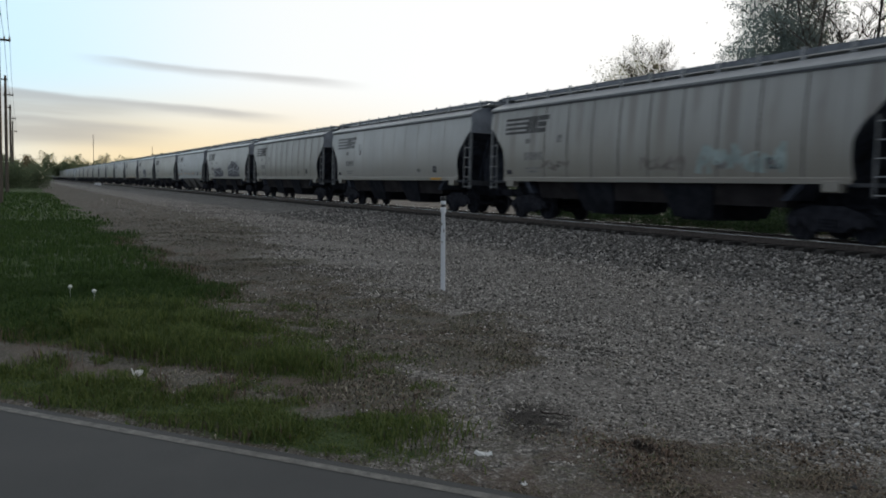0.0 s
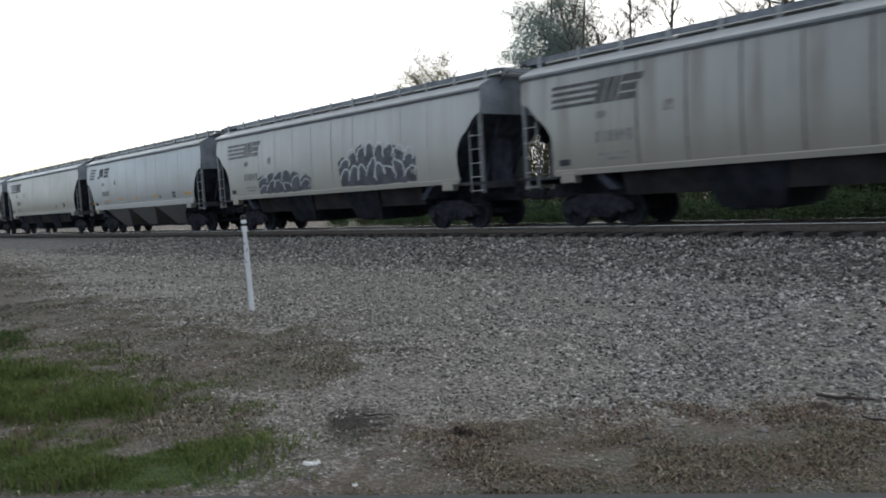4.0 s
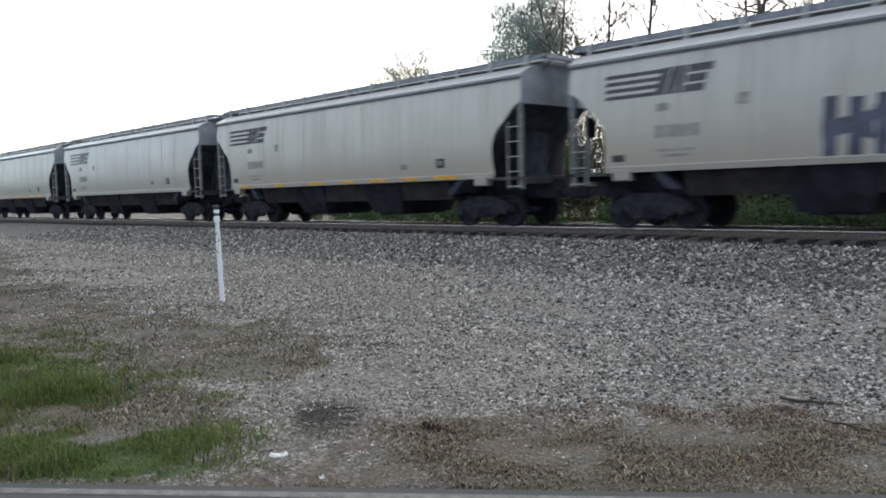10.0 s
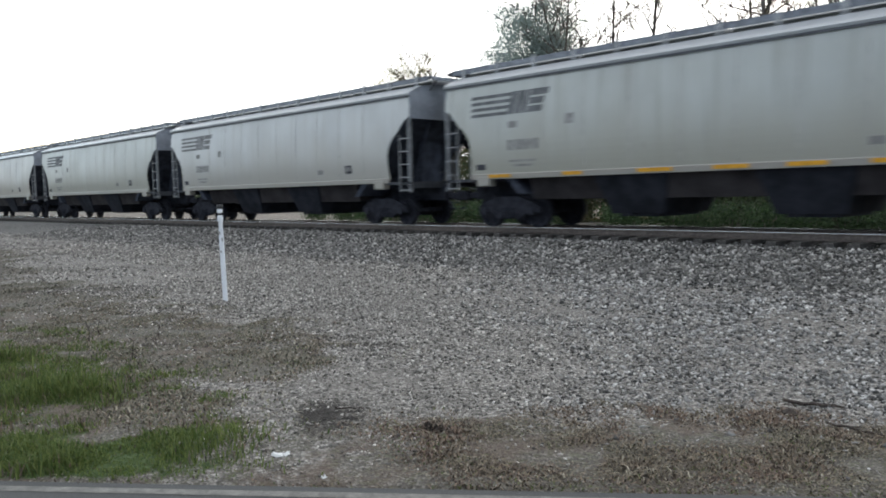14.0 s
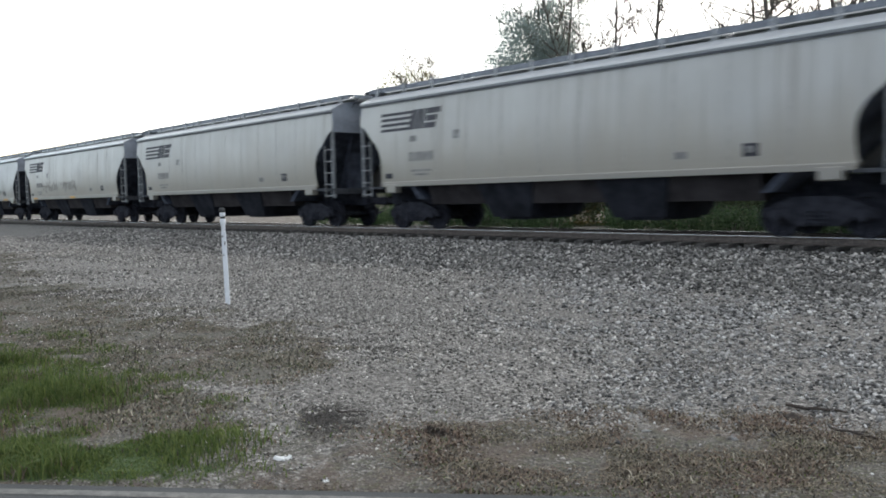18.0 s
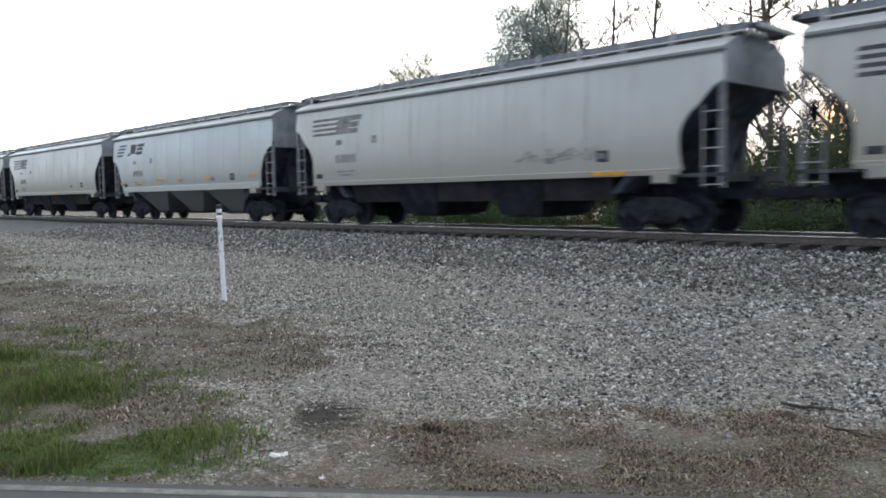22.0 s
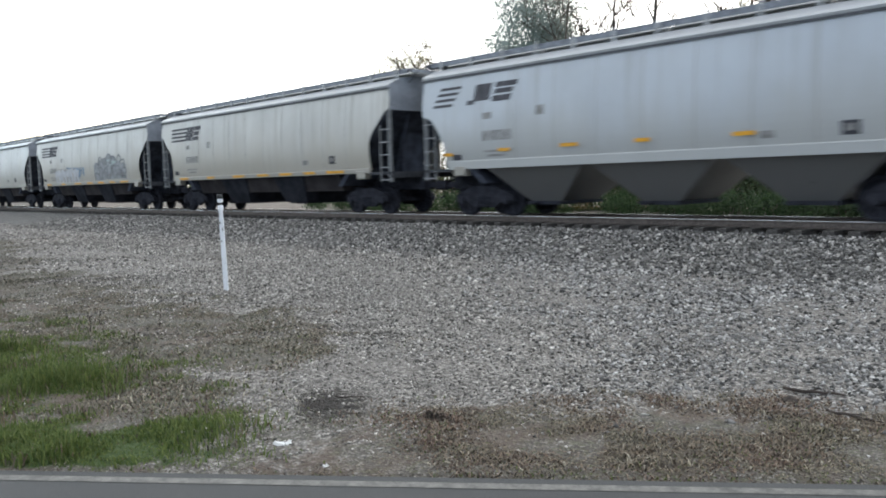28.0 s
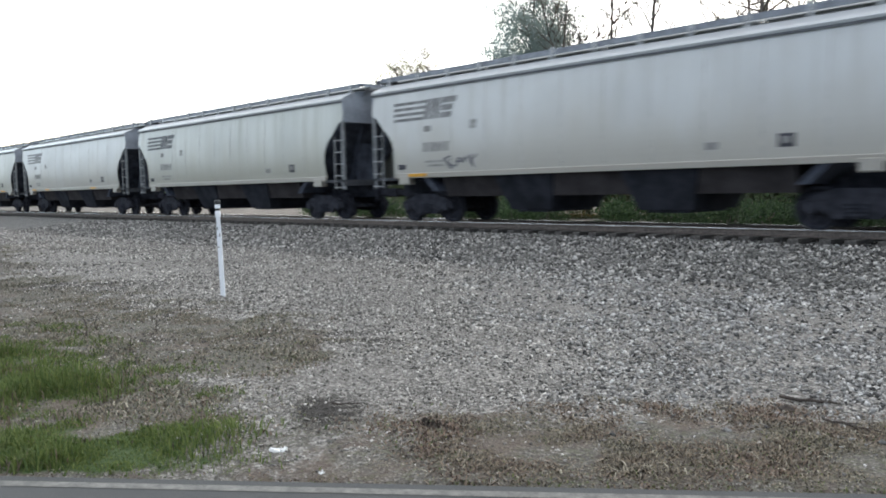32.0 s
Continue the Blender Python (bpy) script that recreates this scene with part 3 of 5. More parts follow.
# ---- the track ----
def build_track():
    track = tagged(new("railway_track"), "rusty steel rails with polished heads on creosoted ties", "railway track", kind="structure")
    for side in (-1, 1):
        y = TRACK_Y + side * (GAUGE / 2 + 0.036)
        sec = [(-0.07, -0.172), (0.07, -0.172), (0.07, -0.16), (0.012, -0.14), (0.012, -0.05), (0.036, -0.04), (0.036, -0.008),
               (0.028, -0.003), (-0.028, -0.003), (-0.036, -0.008), (-0.036, -0.04), (-0.012, -0.05), (-0.012, -0.14), (-0.07, -0.16)]
        rail = part("rail", Shape().along_x(-1400, 700, [(a + y, b + RAIL_Z) for a, b in sec]), RAIL, track)
        part("rail_head", Shape().along_x(-1400, 700, [(y - 0.038, RAIL_Z - 0.018), (y + 0.038, RAIL_Z - 0.018), (y + 0.034, RAIL_Z - 0.006), (y + 0.022, RAIL_Z + 0.001), (y - 0.022, RAIL_Z + 0.001), (y - 0.034, RAIL_Z - 0.006)]),
             RAIL_TOP, rail, "bright polished running surface")
    tie = Shape().box(-0.115, 0.115, -1.3, 1.3, -0.178, 0.0, 0.012).mesh("tie", TIE)
    rng = random.Random(4)
    pitch = 0.56
    near = [i * pitch for i in range(-124, 8)]
    for x in near:
        part("tie", tie, TIE, track, at=pose(x + rng.uniform(-0.02, 0.02), TRACK_Y + rng.uniform(-0.05, 0.05), RAIL_Z - 0.176, 0, 0, rng.uniform(-1, 1)))
    far = Shape()
    for i in list(range(-900, -124)) + list(range(8, 300)):
        far.box(i * pitch - 0.115, i * pitch + 0.115, TRACK_Y - 1.3, TRACK_Y + 1.3, RAIL_Z - 0.35, RAIL_Z - 0.176)
    tagged(part("tie_row", far, TIE, track), kind="stuff")


build_track()


# ---- loose stone ----
OCTA = np.array([(1, 0, 0), (-1, 0, 0), (0, 1, 0), (0, -1, 0), (0, 0, 1), (0, 0, -1)], float)
OCTA_F = np.array([(0, 2, 4), (2, 1, 4), (1, 3, 4), (3, 0, 4), (2, 0, 5), (1, 2, 5), (3, 1, 5), (0, 3, 5)])


def scatter_stones(name, xy, lo, hi, material, label, seed, sink=0.25):
    rng = np.random.default_rng(seed)
    n = len(xy)
    size = lo * (hi / lo) ** (rng.random(n) ** 1.7) * (0.72 + 0.28 * ease(xy[:, 1] - 0.35 * xy[:, 0], 4.0, 9.5))
    dims = size[:, None] * rng.uniform((0.55, 0.45, 0.3), (1.15, 0.85, 0.6), (n, 3)) * 0.5
    v = OCTA[None] * dims[:, None, :] + rng.normal(0, 0.13, (n, 6, 3)) * size[:, None, None]
    a, t = rng.uniform(0, 6.283, n), rng.normal(0, 0.35, n)
    y2 = v[:, :, 1] * np.cos(t)[:, None] - v[:, :, 2] * np.sin(t)[:, None]
    z2 = v[:, :, 1] * np.sin(t)[:, None] + v[:, :, 2] * np.cos(t)[:, None]
    x2 = v[:, :, 0] * np.cos(a)[:, None] - y2 * np.sin(a)[:, None]
    y3 = v[:, :, 0] * np.sin(a)[:, None] + y2 * np.cos(a)[:, None]
    base = ground_z(xy[:, 0], xy[:, 1]) + dims[:, 2] * (1 - 2 * sink)
    v = np.stack([x2 + xy[:, :1], y3 + xy[:, 1:], z2 + base[:, None]], -1).reshape(-1, 3)
    f = (OCTA_F[None] + 6 * np.arange(n)[:, None, None]).reshape(-1, 3)
    return tagged(new(name, tri_mesh(name, v, f, material)), label, "gravel", kind="stuff")


def sown(n, x0, x1, y0, y1, keep, seed):
    """Random places in a stretch of the plan, thinned by keep(x, y)."""
    rng = np.random.default_rng(seed)
    p = np.stack([rng.uniform(x0, x1, n), rng.uniform(y0, y1, n)], -1)
    return p[rng.random(n) < keep(p[:, 0], p[:, 1])]


def lot(x, y):
    u, v = road_uv(x, y)
    clump = patches(x, y, 1.1, 1)
    across, along = 0.6 * (x + 4.62) + 0.8 * (y - 3.25), -0.8 * (x + 4.62) + 0.6 * (y - 3.25)
    burnt = 1 - 0.93 * np.exp(-(across / 0.16) ** 2 - (along / 0.30) ** 2)
    bare_ = (0.86 + 0.10 * (1 - ease(y, 2.4, 3.4))) * dirt_amount(x, y)
    side = 1 - 0.7 * ease(u, -0.6, 0.6) * (1 - ease(v, 1.3, 1.9))
    return side * ease(v, 0.16, 0.9) * (1 - 0.95 * np.clip(grass_amount(x, y) * 1.4, 0, 1)) * (1 - bare_) * burnt * (0.25 + 0.75 * clump) * (0.55 + 0.45 * ease(patches(x, y, 0.45, 21), 0.25, 0.6)) * ease(x, -70, -40)


def coarse_side(x, y):
    """Where the lot changes from fine pale gravel to fresh coarse grey stone."""
    return ease(0.64 * (x + 2.6) + 0.77 * (y - 5.0) + 1.2 * (patches(x, y, 1.0, 8) - 0.5), -1.7, 1.9)


PALE, GREY = "pale grey crushed gravel lying loose over the lot", "fresh coarse grey gravel lying loose over the lot"
scatter_stones("gravel_stones", sown(170000, -15, 1.5, 1.0, 8.0, lambda x, y: lot(x, y) * (1 - coarse_side(x, y)), 1), 0.024, 0.06, STONE, PALE, 2)
scatter_stones("gravel_stones", sown(85000, -30, 2, 8.0, 12.0, lambda x, y: 0.7 * lot(x, y) * (1 - coarse_side(x, y)), 3), 0.032, 0.08, STONE, PALE, 4)
scatter_stones("coarse_gravel", sown(75000, -8, 2, 4.0, 8.0, lambda x, y: lot(x, y) * coarse_side(x, y), 9), 0.028, 0.072, COARSE, GREY, 10)
scatter_stones("coarse_gravel", sown(60000, -16, 2, 8.0, 12.0, lambda x, y: lot(x, y) * coarse_side(x, y), 29), 0.034, 0.088, COARSE, GREY, 30)
scatter_stones("gravel_stones", sown(42000, -75, -15, 4.5, 12.0, lambda x, y: lot(x, y) * (1 - ease(x, -30, -15) * ease(y, 7, 8)), 31), 0.04, 0.11, STONE, PALE, 32)
scatter_stones("ballast_stones", sown(66000, -42, 1, 11.0, 17.0, lambda x, y: ease(y, 10.8, 12.5) * (1 - ease(y, 16.4, 16.9) * 0.6), 5), 0.055, 0.13, BALLAST,
               "dark angular ballast stones on the track shoulder", 6, 0.15)
scatter_stones("ballast_stones", sown(14000, -42, 1, 16.8, 20.0, lambda x, y: 0.9 + 0 * x, 7), 0.04, 0.085, BALLAST, "dark angular ballast stones between the ties", 8, 0.15)


# ---- grass ----
def blades(name, xy, tall, material, label, seed, wide=0.006, lean=0.5):
    rng = np.random.default_rng(seed)
    n = len(xy)
    h = tall * rng.uniform(0.4, 1.25, n) * (0.2 + 1.1 * patches(xy[:, 0], xy[:, 1], 0.45, 14))
    a, b = rng.uniform(0, 6.283, n), rng.uniform(0, 6.283, n)
    side = np.stack([np.cos(a), np.sin(a), 0 * a], -1) * (wide * rng.uniform(0.6, 1.4, n))[:, None]
    out = np.stack([np.cos(b), np.sin(b), 0 * b], -1) * (h * lean * rng.random(n))[:, None]
    root = np.stack([xy[:, 0], xy[:, 1], ground_z(xy[:, 0], xy[:, 1]) - 0.01], -1)
    upv = np.array((0, 0, 1.0))
    midp = root + out * 0.35 + upv * (h * 0.6)[:, None]
    tip = root + out + upv * h[:, None] * (1 - 0.25 * lean)
    v = np.stack([root - side, root + side, midp - side * 0.8, midp + side * 0.8, tip], 1).reshape(-1, 3)
    f = (np.array([(0, 1, 3), (0, 3, 2), (2, 3, 4)])[None] + 5 * np.arange(n)[:, None, None]).reshape(-1, 3)
    return tagged(new(name, tri_mesh(name, v, f, material)), label, "grass", kind="stuff")


def tufty(x, y):
    t = patches(x, y, 0.35, 2)
    return np.clip(grass_amount(x, y) ** 1.5, 0, 1) * (0.45 + 0.55 * t)


blades("grass", sown(420000, -12, -2.4, -2.5, 3.2, lambda x, y: tufty(x, y) * (0.08 + 0.92 * ease(x, -11.5, -8.0)), 11), 0.115, BLADE, "lush green spring grass on the verge", 12, 0.004, 1.0)
blades("grass", sown(90000, -12, -6.2, 0.5, 3.6, lambda x, y: tufty(x, y) * ease(road_uv(x, y)[1], 1.3, 1.6) * ease(x, -11.5, -8.0), 39), 0.20, BLADE, "taller green grass at the edge of the meadow", 40, 0.0045, 0.9)
blades("grass", sown(170000, -14, -7.5, -2.5, 3.6, lambda x, y: tufty(x, y) * (1 - ease(x, -11.0, -7.5)), 41), 0.15, BLADE_DEEP, "deep green meadow grass", 42, 0.0055, 0.9)
blades("grass", sown(60000, -32, -13, -6.0, 3.5, tufty, 13), 0.16, BLADE_DEEP, "lush green meadow grass", 14, 0.010)
blades("grass", sown(40000, -90, -30, -22.0, 3.5, tufty, 15), 0.18, BLADE_DEEP, "lush green meadow grass", 16, 0.03)


def dry(x, y):
    patch = (0.3 + 0.7 * patches(x, y, 0.3, 3)) * (0.3 + 0.7 * ease(patches(x, y, 1.0, 22), 0.3, 0.65))
    ash = 1 - np.exp(-((x + 4.64) ** 2 + (y - 3.27) ** 2) / 0.08)
    return np.clip(dirt_amount(x, y) - 0.6 * grass_amount(x, y), 0, 1) * ash * patch * (1 - ease(y, 15, 16))


blades("dead_grass", sown(190000, -13, 0.8, 1.5, 6.5, dry, 17), 0.045, STRAW, "short brown dead grass and weeds", 18, 0.005, 2.3)
blades("dead_grass", sown(90000, -45, -15, 1.6, 8.6, lambda x, y: dry(x, y) * ease(x, -45, -25), 37), 0.07, OLIVE, "matted olive-brown dead weeds", 38, 0.011, 2.2)
blades("dead_grass", sown(110000, -17, -5.2, 1.6, 5.8, lambda x, y: dry(x, y) * ease(-x, 5.2, 6.5), 33), 0.06, OLIVE, "matted olive-brown dead weeds", 34, 0.0055, 2.3)
blades("dead_grass", sown(120000, -12, -2.9, -2.5, 3.2, lambda x, y: tufty(x, y) * (0.15 + 0.75 * ease(x, -5.0, -3.9)), 35), 0.09, STRAW, "pale dry stems among the verge grass", 36, 0.0035, 0.9)
blades("grass", sown(80000, -13, 0.8, 1.5, 6.0, dry, 19), 0.035, BLADE, "sparse green weeds in the brown verge", 20, 0.0035, 1.6)


def stray(x, y):
    return np.clip(dirt_amount(x, y), 0, 1) * ease(patches(x, y, 0.28, 28), 0.55, 0.8) * (1 - ease(x, -6.0, -4.2)) * (1 - ease(y, 2.6, 3.6))


blades("grass", sown(90000, -11, -4.2, 0.6, 3.6, stray, 43), 0.075, BLADE, "small green tufts in the bare strip", 44, 0.0045, 1.2)


# ---- woody plants ----
def grow(rng, height, spread_, limbs, depth, leaf=0.0, leaf_n=0, crown_from=0.35, stem=0.02, droop=0.0, whippy=0.25, scatter=0.0, lobes=(), thin=0.006):
    """A tapered trunk with limbs and twigs; returns (wood shape, leaf vertices, leaf triangles)."""
    wood = Shape()
    tips = []

    jitter = scatter if scatter else leaf * 2.2

    def limb(p, d, length, r, level):
        n = 5 if level == 0 else 4
        pts, rad = [Vector(p)], [r]
        d = Vector(d).normalized()
        for i in range(n):
            d = (d + Vector((rng.gauss(0, whippy * 0.5), rng.gauss(0, whippy * 0.5), rng.gauss(0.05 - droop * level, whippy * 0.3)))).normalized()
            pts.append(pts[-1] + d * length / n)
            rad.append(max(thin, r * (1 - (0.75 if level == 0 else 0.85) * (i + 1) / n)))
        wood.tube(pts, rad, 7 if level == 0 else (5 if level == 1 else 3))
        if level >= depth:
            tips.extend(pts[1:])
            return
        count = limbs if level == 0 else (max(3, limbs // 2) if level < 3 else 2)
        for j in range(count):
            f = crown_from + (1 - crown_from) * (j + rng.random()) / count if level == 0 else rng.uniform(0.25, 1.0)
            k = min(n - 1, int(f * n))
            q = pts[k].lerp(pts[k + 1], f * n - k) if f < 1 else pts[-1]
            a = rng.uniform(0, 6.283)
            up_ = rng.uniform(0.3, 1.0)
            side = Vector((math.cos(a), math.sin(a), up_)).normalized()
            nd = (d * 0.35 + side).normalized() if level else side
            limb(q, nd, length * rng.uniform(0.32, 0.55) * (spread_ if level == 0 else 1) * (1.15 - 0.5 * f if level == 0 else 1), max(thin * 1.3, rad[k] * rng.uniform(0.4, 0.65)), level + 1)

    limb((0, 0, -0.2), (rng.gauss(0, 0.04), rng.gauss(0, 0.04), 1), height, height * stem, 0)
    lv, lf = [], []
    seats = tips
    if lobes:
        # clumps filling the lobes of an uneven crown, and some along the twigs
        seats = []
        for lx, ly, lz, lr, lh in lobes:
            n0 = len(seats)
            while len(seats) < n0 + min(240, int(26 * lr * lr * lh)):
                q = Vector((rng.uniform(-1, 1), rng.uniform(-1, 1), rng.uniform(-1, 1)))
                if 0.15 < q.length < 1:
                    seats.append(Vector((lx + q.x * lr, ly + q.y * lr, lz + q.z * lh)))
        seats += rng.sample(tips, min(len(tips), len(seats) // 2))
    if leaf_n:
        for i in range(leaf_n):
            c = rng.choice(seats) + Vector((rng.gauss(0, jitter), rng.gauss(0, jitter), rng.gauss(0, jitter * 0.85)))
            a = Vector((rng.gauss(0, 1), rng.gauss(0, 1), rng.gauss(0, 1))).normalized() * leaf * rng.uniform(0.6, 1.3)
            b = a.orthogonal().normalized() * leaf * rng.uniform(0.35, 0.7)
            o = len(lv)
            lv += [c - a, c + b, c + a, c - b]
            lf += [(o, o + 1, o + 2), (o, o + 2, o + 3)]
    return wood, lv, lf


def tree(name, label, category, seed, leaf_mat=None, group="", **kw):
    rng = random.Random(seed)
    wood, lv, lf = grow(rng, **kw)
    t = tagged(new(name), label, category, group)
    part("trunk", wood, BARK, t)
    if lv:
        part("crown", tri_mesh("crown", np.array([tuple(q) for q in lv]), np.array(lf), leaf_mat), None, t)
    return t


def bush_crown(rng, w_, d_, h_, n, leaf):
    lv, lf = [], []
    lumps = [(rng.uniform(-w_, w_) * 0.7, rng.uniform(-d_, d_) * 0.6, rng.uniform(0.25, 0.75) * h_, rng.uniform(0.25, 0.5)) for _ in range(9)]
    for i in range(n):
        lx, ly, lz, lr = rng.choice(lumps)
        c = Vector((lx + rng.gauss(0, lr * w_ * 0.6), ly + rng.gauss(0, lr * d_ * 0.6), max(0.03, lz + rng.gauss(0, lr * h_ * 0.55))))
        a = Vector((rng.gauss(0, 1), rng.gauss(0, 1), rng.gauss(0, 0.7))).normalized() * leaf * rng.uniform(0.6, 1.3)
        b = a.orthogonal().normalized() * leaf * rng.uniform(0.4, 0.8)
        o = len(lv)
        lv += [c - a, c + b, c + a, c - b]
        lf += [(o, o + 1, o + 2), (o, o + 2, o + 3)]
    return np.array([tuple(q) for q in lv]), np.array(lf)


def bush(name, label, seed, w_, d_, h_, n, leaf, mat, group=""):
    rng = random.Random(seed)
    t = tagged(new(name), label, "bush", group)
    v, f = bush_crown(rng, w_, d_, h_, n, leaf)
    part("foliage", tri_mesh("foliage", v, f, mat), None, t)
    stems = Shape()
    for i in range(7):
        a, r = rng.uniform(0, 6.283), rng.uniform(0.1, 0.5)
        stems.tube([(r * w_ * math.cos(a) * 0.4, r * d_ * math.sin(a) * 0.4, -0.1), (r * w_ * math.cos(a), r * d_ * math.sin(a), h_ * 0.55)], [0.02, 0.008], 4)
    part("woody_base", stems, BARK, t)
    return t


def at_az(az, y):
    """A place beyond the track: degrees off the track's far end, seen from the road, and y."""
    return -y / math.tan(radians(az)), y


leafy = tree("leafy_tree", "tall tree with dull blue-green leaves and bare side twigs", "tree", 21, LEAF_BLUE, height=13.0, spread_=0.55, limbs=13, depth=2,
             leaf=0.075, leaf_n=30000, scatter=0.24, crown_from=0.2, stem=0.013, thin=0.013,
             lobes=((0.0, 0.3, 10.6, 2.0, 2.1), (-1.5, 0.2, 9.2, 1.2, 1.3), (1.3, -0.4, 9.2, 1.7, 1.7), (1.7, 0.2, 11.2, 1.2, 1.5), (-0.3, 0.5, 6.8, 2.3, 2.2)))
leafy.matrix_basis = pose(*at_az(49.8, 36.8), 0, 0, 0, 40)
leafy2 = tree("leafy_tree", "slender tree with sparse blue-green leaves", "tree", 27, LEAF_BLUE, height=15.0, spread_=0.5, limbs=12, depth=2,
              leaf=0.065, leaf_n=7000, scatter=0.3, crown_from=0.35, stem=0.008, thin=0.012,
              lobes=((0.3, 0.0, 12.4, 1.6, 1.7), (-0.6, 0.2, 10.4, 1.3, 1.7), (0.9, 0.2, 9.6, 1.0, 1.6)))
leafy2.matrix_basis = pose(*at_az(52.6, 37.5), 0)
bud = tree("budding_tree", "low spreading tree with sparse young yellowish leaves", "tree", 23, LEAF_BUD, height=12.6, spread_=0.75, limbs=20, depth=3,
           leaf=0.085, leaf_n=4500, scatter=0.25, crown_from=0.35, stem=0.012, thin=0.009,
           lobes=((-1.9, 0.0, 11.2, 1.5, 1.7), (0.5, 0.0, 12.2, 1.7, 1.7), (2.2, 0.0, 11.8, 1.1, 1.6), (-0.2, 0.0, 10.4, 2.6, 2.0)))
bud.matrix_basis = pose(*at_az(41.0, 46.0), 0, 0, 0, 49)
bare = [tree("bare_tree", "bare grey-brown tree with fine twigs", "tree", 30 + i, LEAF_BUD, "bare woods behind the track", height=h, spread_=s, limbs=l, depth=3, whippy=wh,
             leaf=0.05, leaf_n=lf, scatter=0.3, crown_from=c, stem=st, thin=0.014)
        for i, (h, s, l, c, st, wh, lf) in enumerate([(16, 0.56, 16, 0.42, 0.008, 0.22, 160), (17, 0.32, 12, 0.5, 0.009, 0.12, 200), (15.5, 0.6, 11, 0.5, 0.011, 0.4, 300), (8.2, 0.45, 10, 0.3, 0.012, 0.4, 300)])]
rng_w = random.Random(5)
# tall trees that stand clear over the train, then the low saplings between them
# those past about az 75 are out of view, added to screen the sun
stand = [(0, 54.2, 38), (2, 60.6, 38), (1, 57.75, 37), (2, 62.6, 36.5), (3, 60.5, 40), (0, 55.6, 39), (2, 64.6, 38), (1, 66.3, 35), (2, 68.3, 37), (1, 70.5, 31), (0, 71.6, 35), (2, 73.2, 33), (1, 74.6, 36), (0, 76.8, 34), (2, 79, 36), (1, 82, 34), (0, 86, 36), (2, 91, 34), (1, 97, 37), (0, 104, 35)]
stand += [(3, a, y) for a, y in ((56.4, 36), (59.0, 35), (61.5, 33), (63.4, 36), (65.2, 34), (66.9, 33), (67.9, 36), (68.9, 33), (69.7, 36), (70.1, 34), (71.1, 37), (71.9, 33), (72.6, 36), (73.7, 35), (75.5, 33), (77.5, 36), (80.5, 34), (84, 36), (54.5, 34), (51.0, 34), (88, 35), (69.2, 41), (72.2, 43), (58.0, 41))]
used = set()
for kind, az, y in stand:
    m = pose(*at_az(az, y), 0, 0, 0, rng_w.uniform(0, 360))
    if kind in used:
        copy_thing(bare[kind], m)
    else:
        bare[kind].matrix_basis = m
        used.add(kind)

bushes = [bush("bush", "low fresh green bush beyond the track", 50, 1.7, 0.9, 1.15, 2200, 0.055, LEAF_BUSH, "undergrowth behind the track"),
          bush("bush", "low fresh green bush beyond the track", 51, 1.2, 0.8, 0.9, 1600, 0.05, LEAF_BUSH, "undergrowth behind the track"),
          bush("bush", "dense dull green thicket under the trees", 52, 2.8, 1.4, 3.7, 8000, 0.06, LEAF_FAR, "undergrowth behind the track"),
          bush("bush", "tall thicket of spring leaves, yellow-brown sun glow in their colour", 53, 2.6, 1.5, 6.3, 11000, 0.06, LEAF_SUN, "undergrowth behind the track")]
spots = [(1, 38.2, 24.5), (1, 42.3, 24.5), (0, 49.0, 24.5), (1, 50.8, 25.5), (0, 56.2, 24.5), (0, 59.8, 24.0), (1, 63.5, 25), (0, 66.5, 24.0), (0, 71, 24.5), (1, 75, 24), (0, 80, 24.5),
         (2, 52, 31), (2, 56, 32), (2, 60, 31), (2, 64, 30), (2, 67, 31), (2, 69.5, 30), (2, 72.2, 31), (2, 75, 30), (2, 78, 31), (2, 84, 31), (2, 90, 31), (2, 47, 33), (2, 42, 38), (2, 66, 36), (2, 68.4, 35), (2, 70.6, 36), (2, 73, 35), (2, 76, 36), (2, 62, 36), (2, 79, 35), (0, 34.5, 28), (0, 36.5, 27), (0, 38.6, 27), (1, 40.2, 26), (0, 44.5, 26), (0, 46.8, 26), (3, 44.6, 33), (3, 47.6, 34), (3, 50.4, 33), (3, 53.0, 34), (3, 55.6, 33), (3, 58.2, 34), (2, 44.6, 30), (2, 49.6, 30.5), (2, 40.0, 34), (2, 71.8, 28), (2, 69.0, 27.5), (2, 74.5, 28)]
used = set()
for kind, az, y in spots:
    m = pose(*at_az(az, y), 0, 0, 0, rng_w.uniform(-25, 25))
    if kind in used:
        copy_thing(bushes[kind], m)
    else:
        bushes[kind].matrix_basis = m
        used.add(kind)

meadow_bush = bush("bush", "rounded green bush at the end of the meadow", 54, 2.6, 2.4, 3.6, 5000, 0.12, LEAF_HAZE)
hedge = [(-140 * math.cos(radians(a)), 140 * math.sin(radians(a))) for a in range(17, 45, 2)]
for x, y in [(-118, -4.6), (-121, -1.2), (-126, 1.4)] + hedge:
    m = pose(x, y, -0.2, 0, 0, rng_w.uniform(60, 120))
    if x == -118:
        meadow_bush.matrix_basis = m
    else:
        copy_thing(meadow_bush, m)


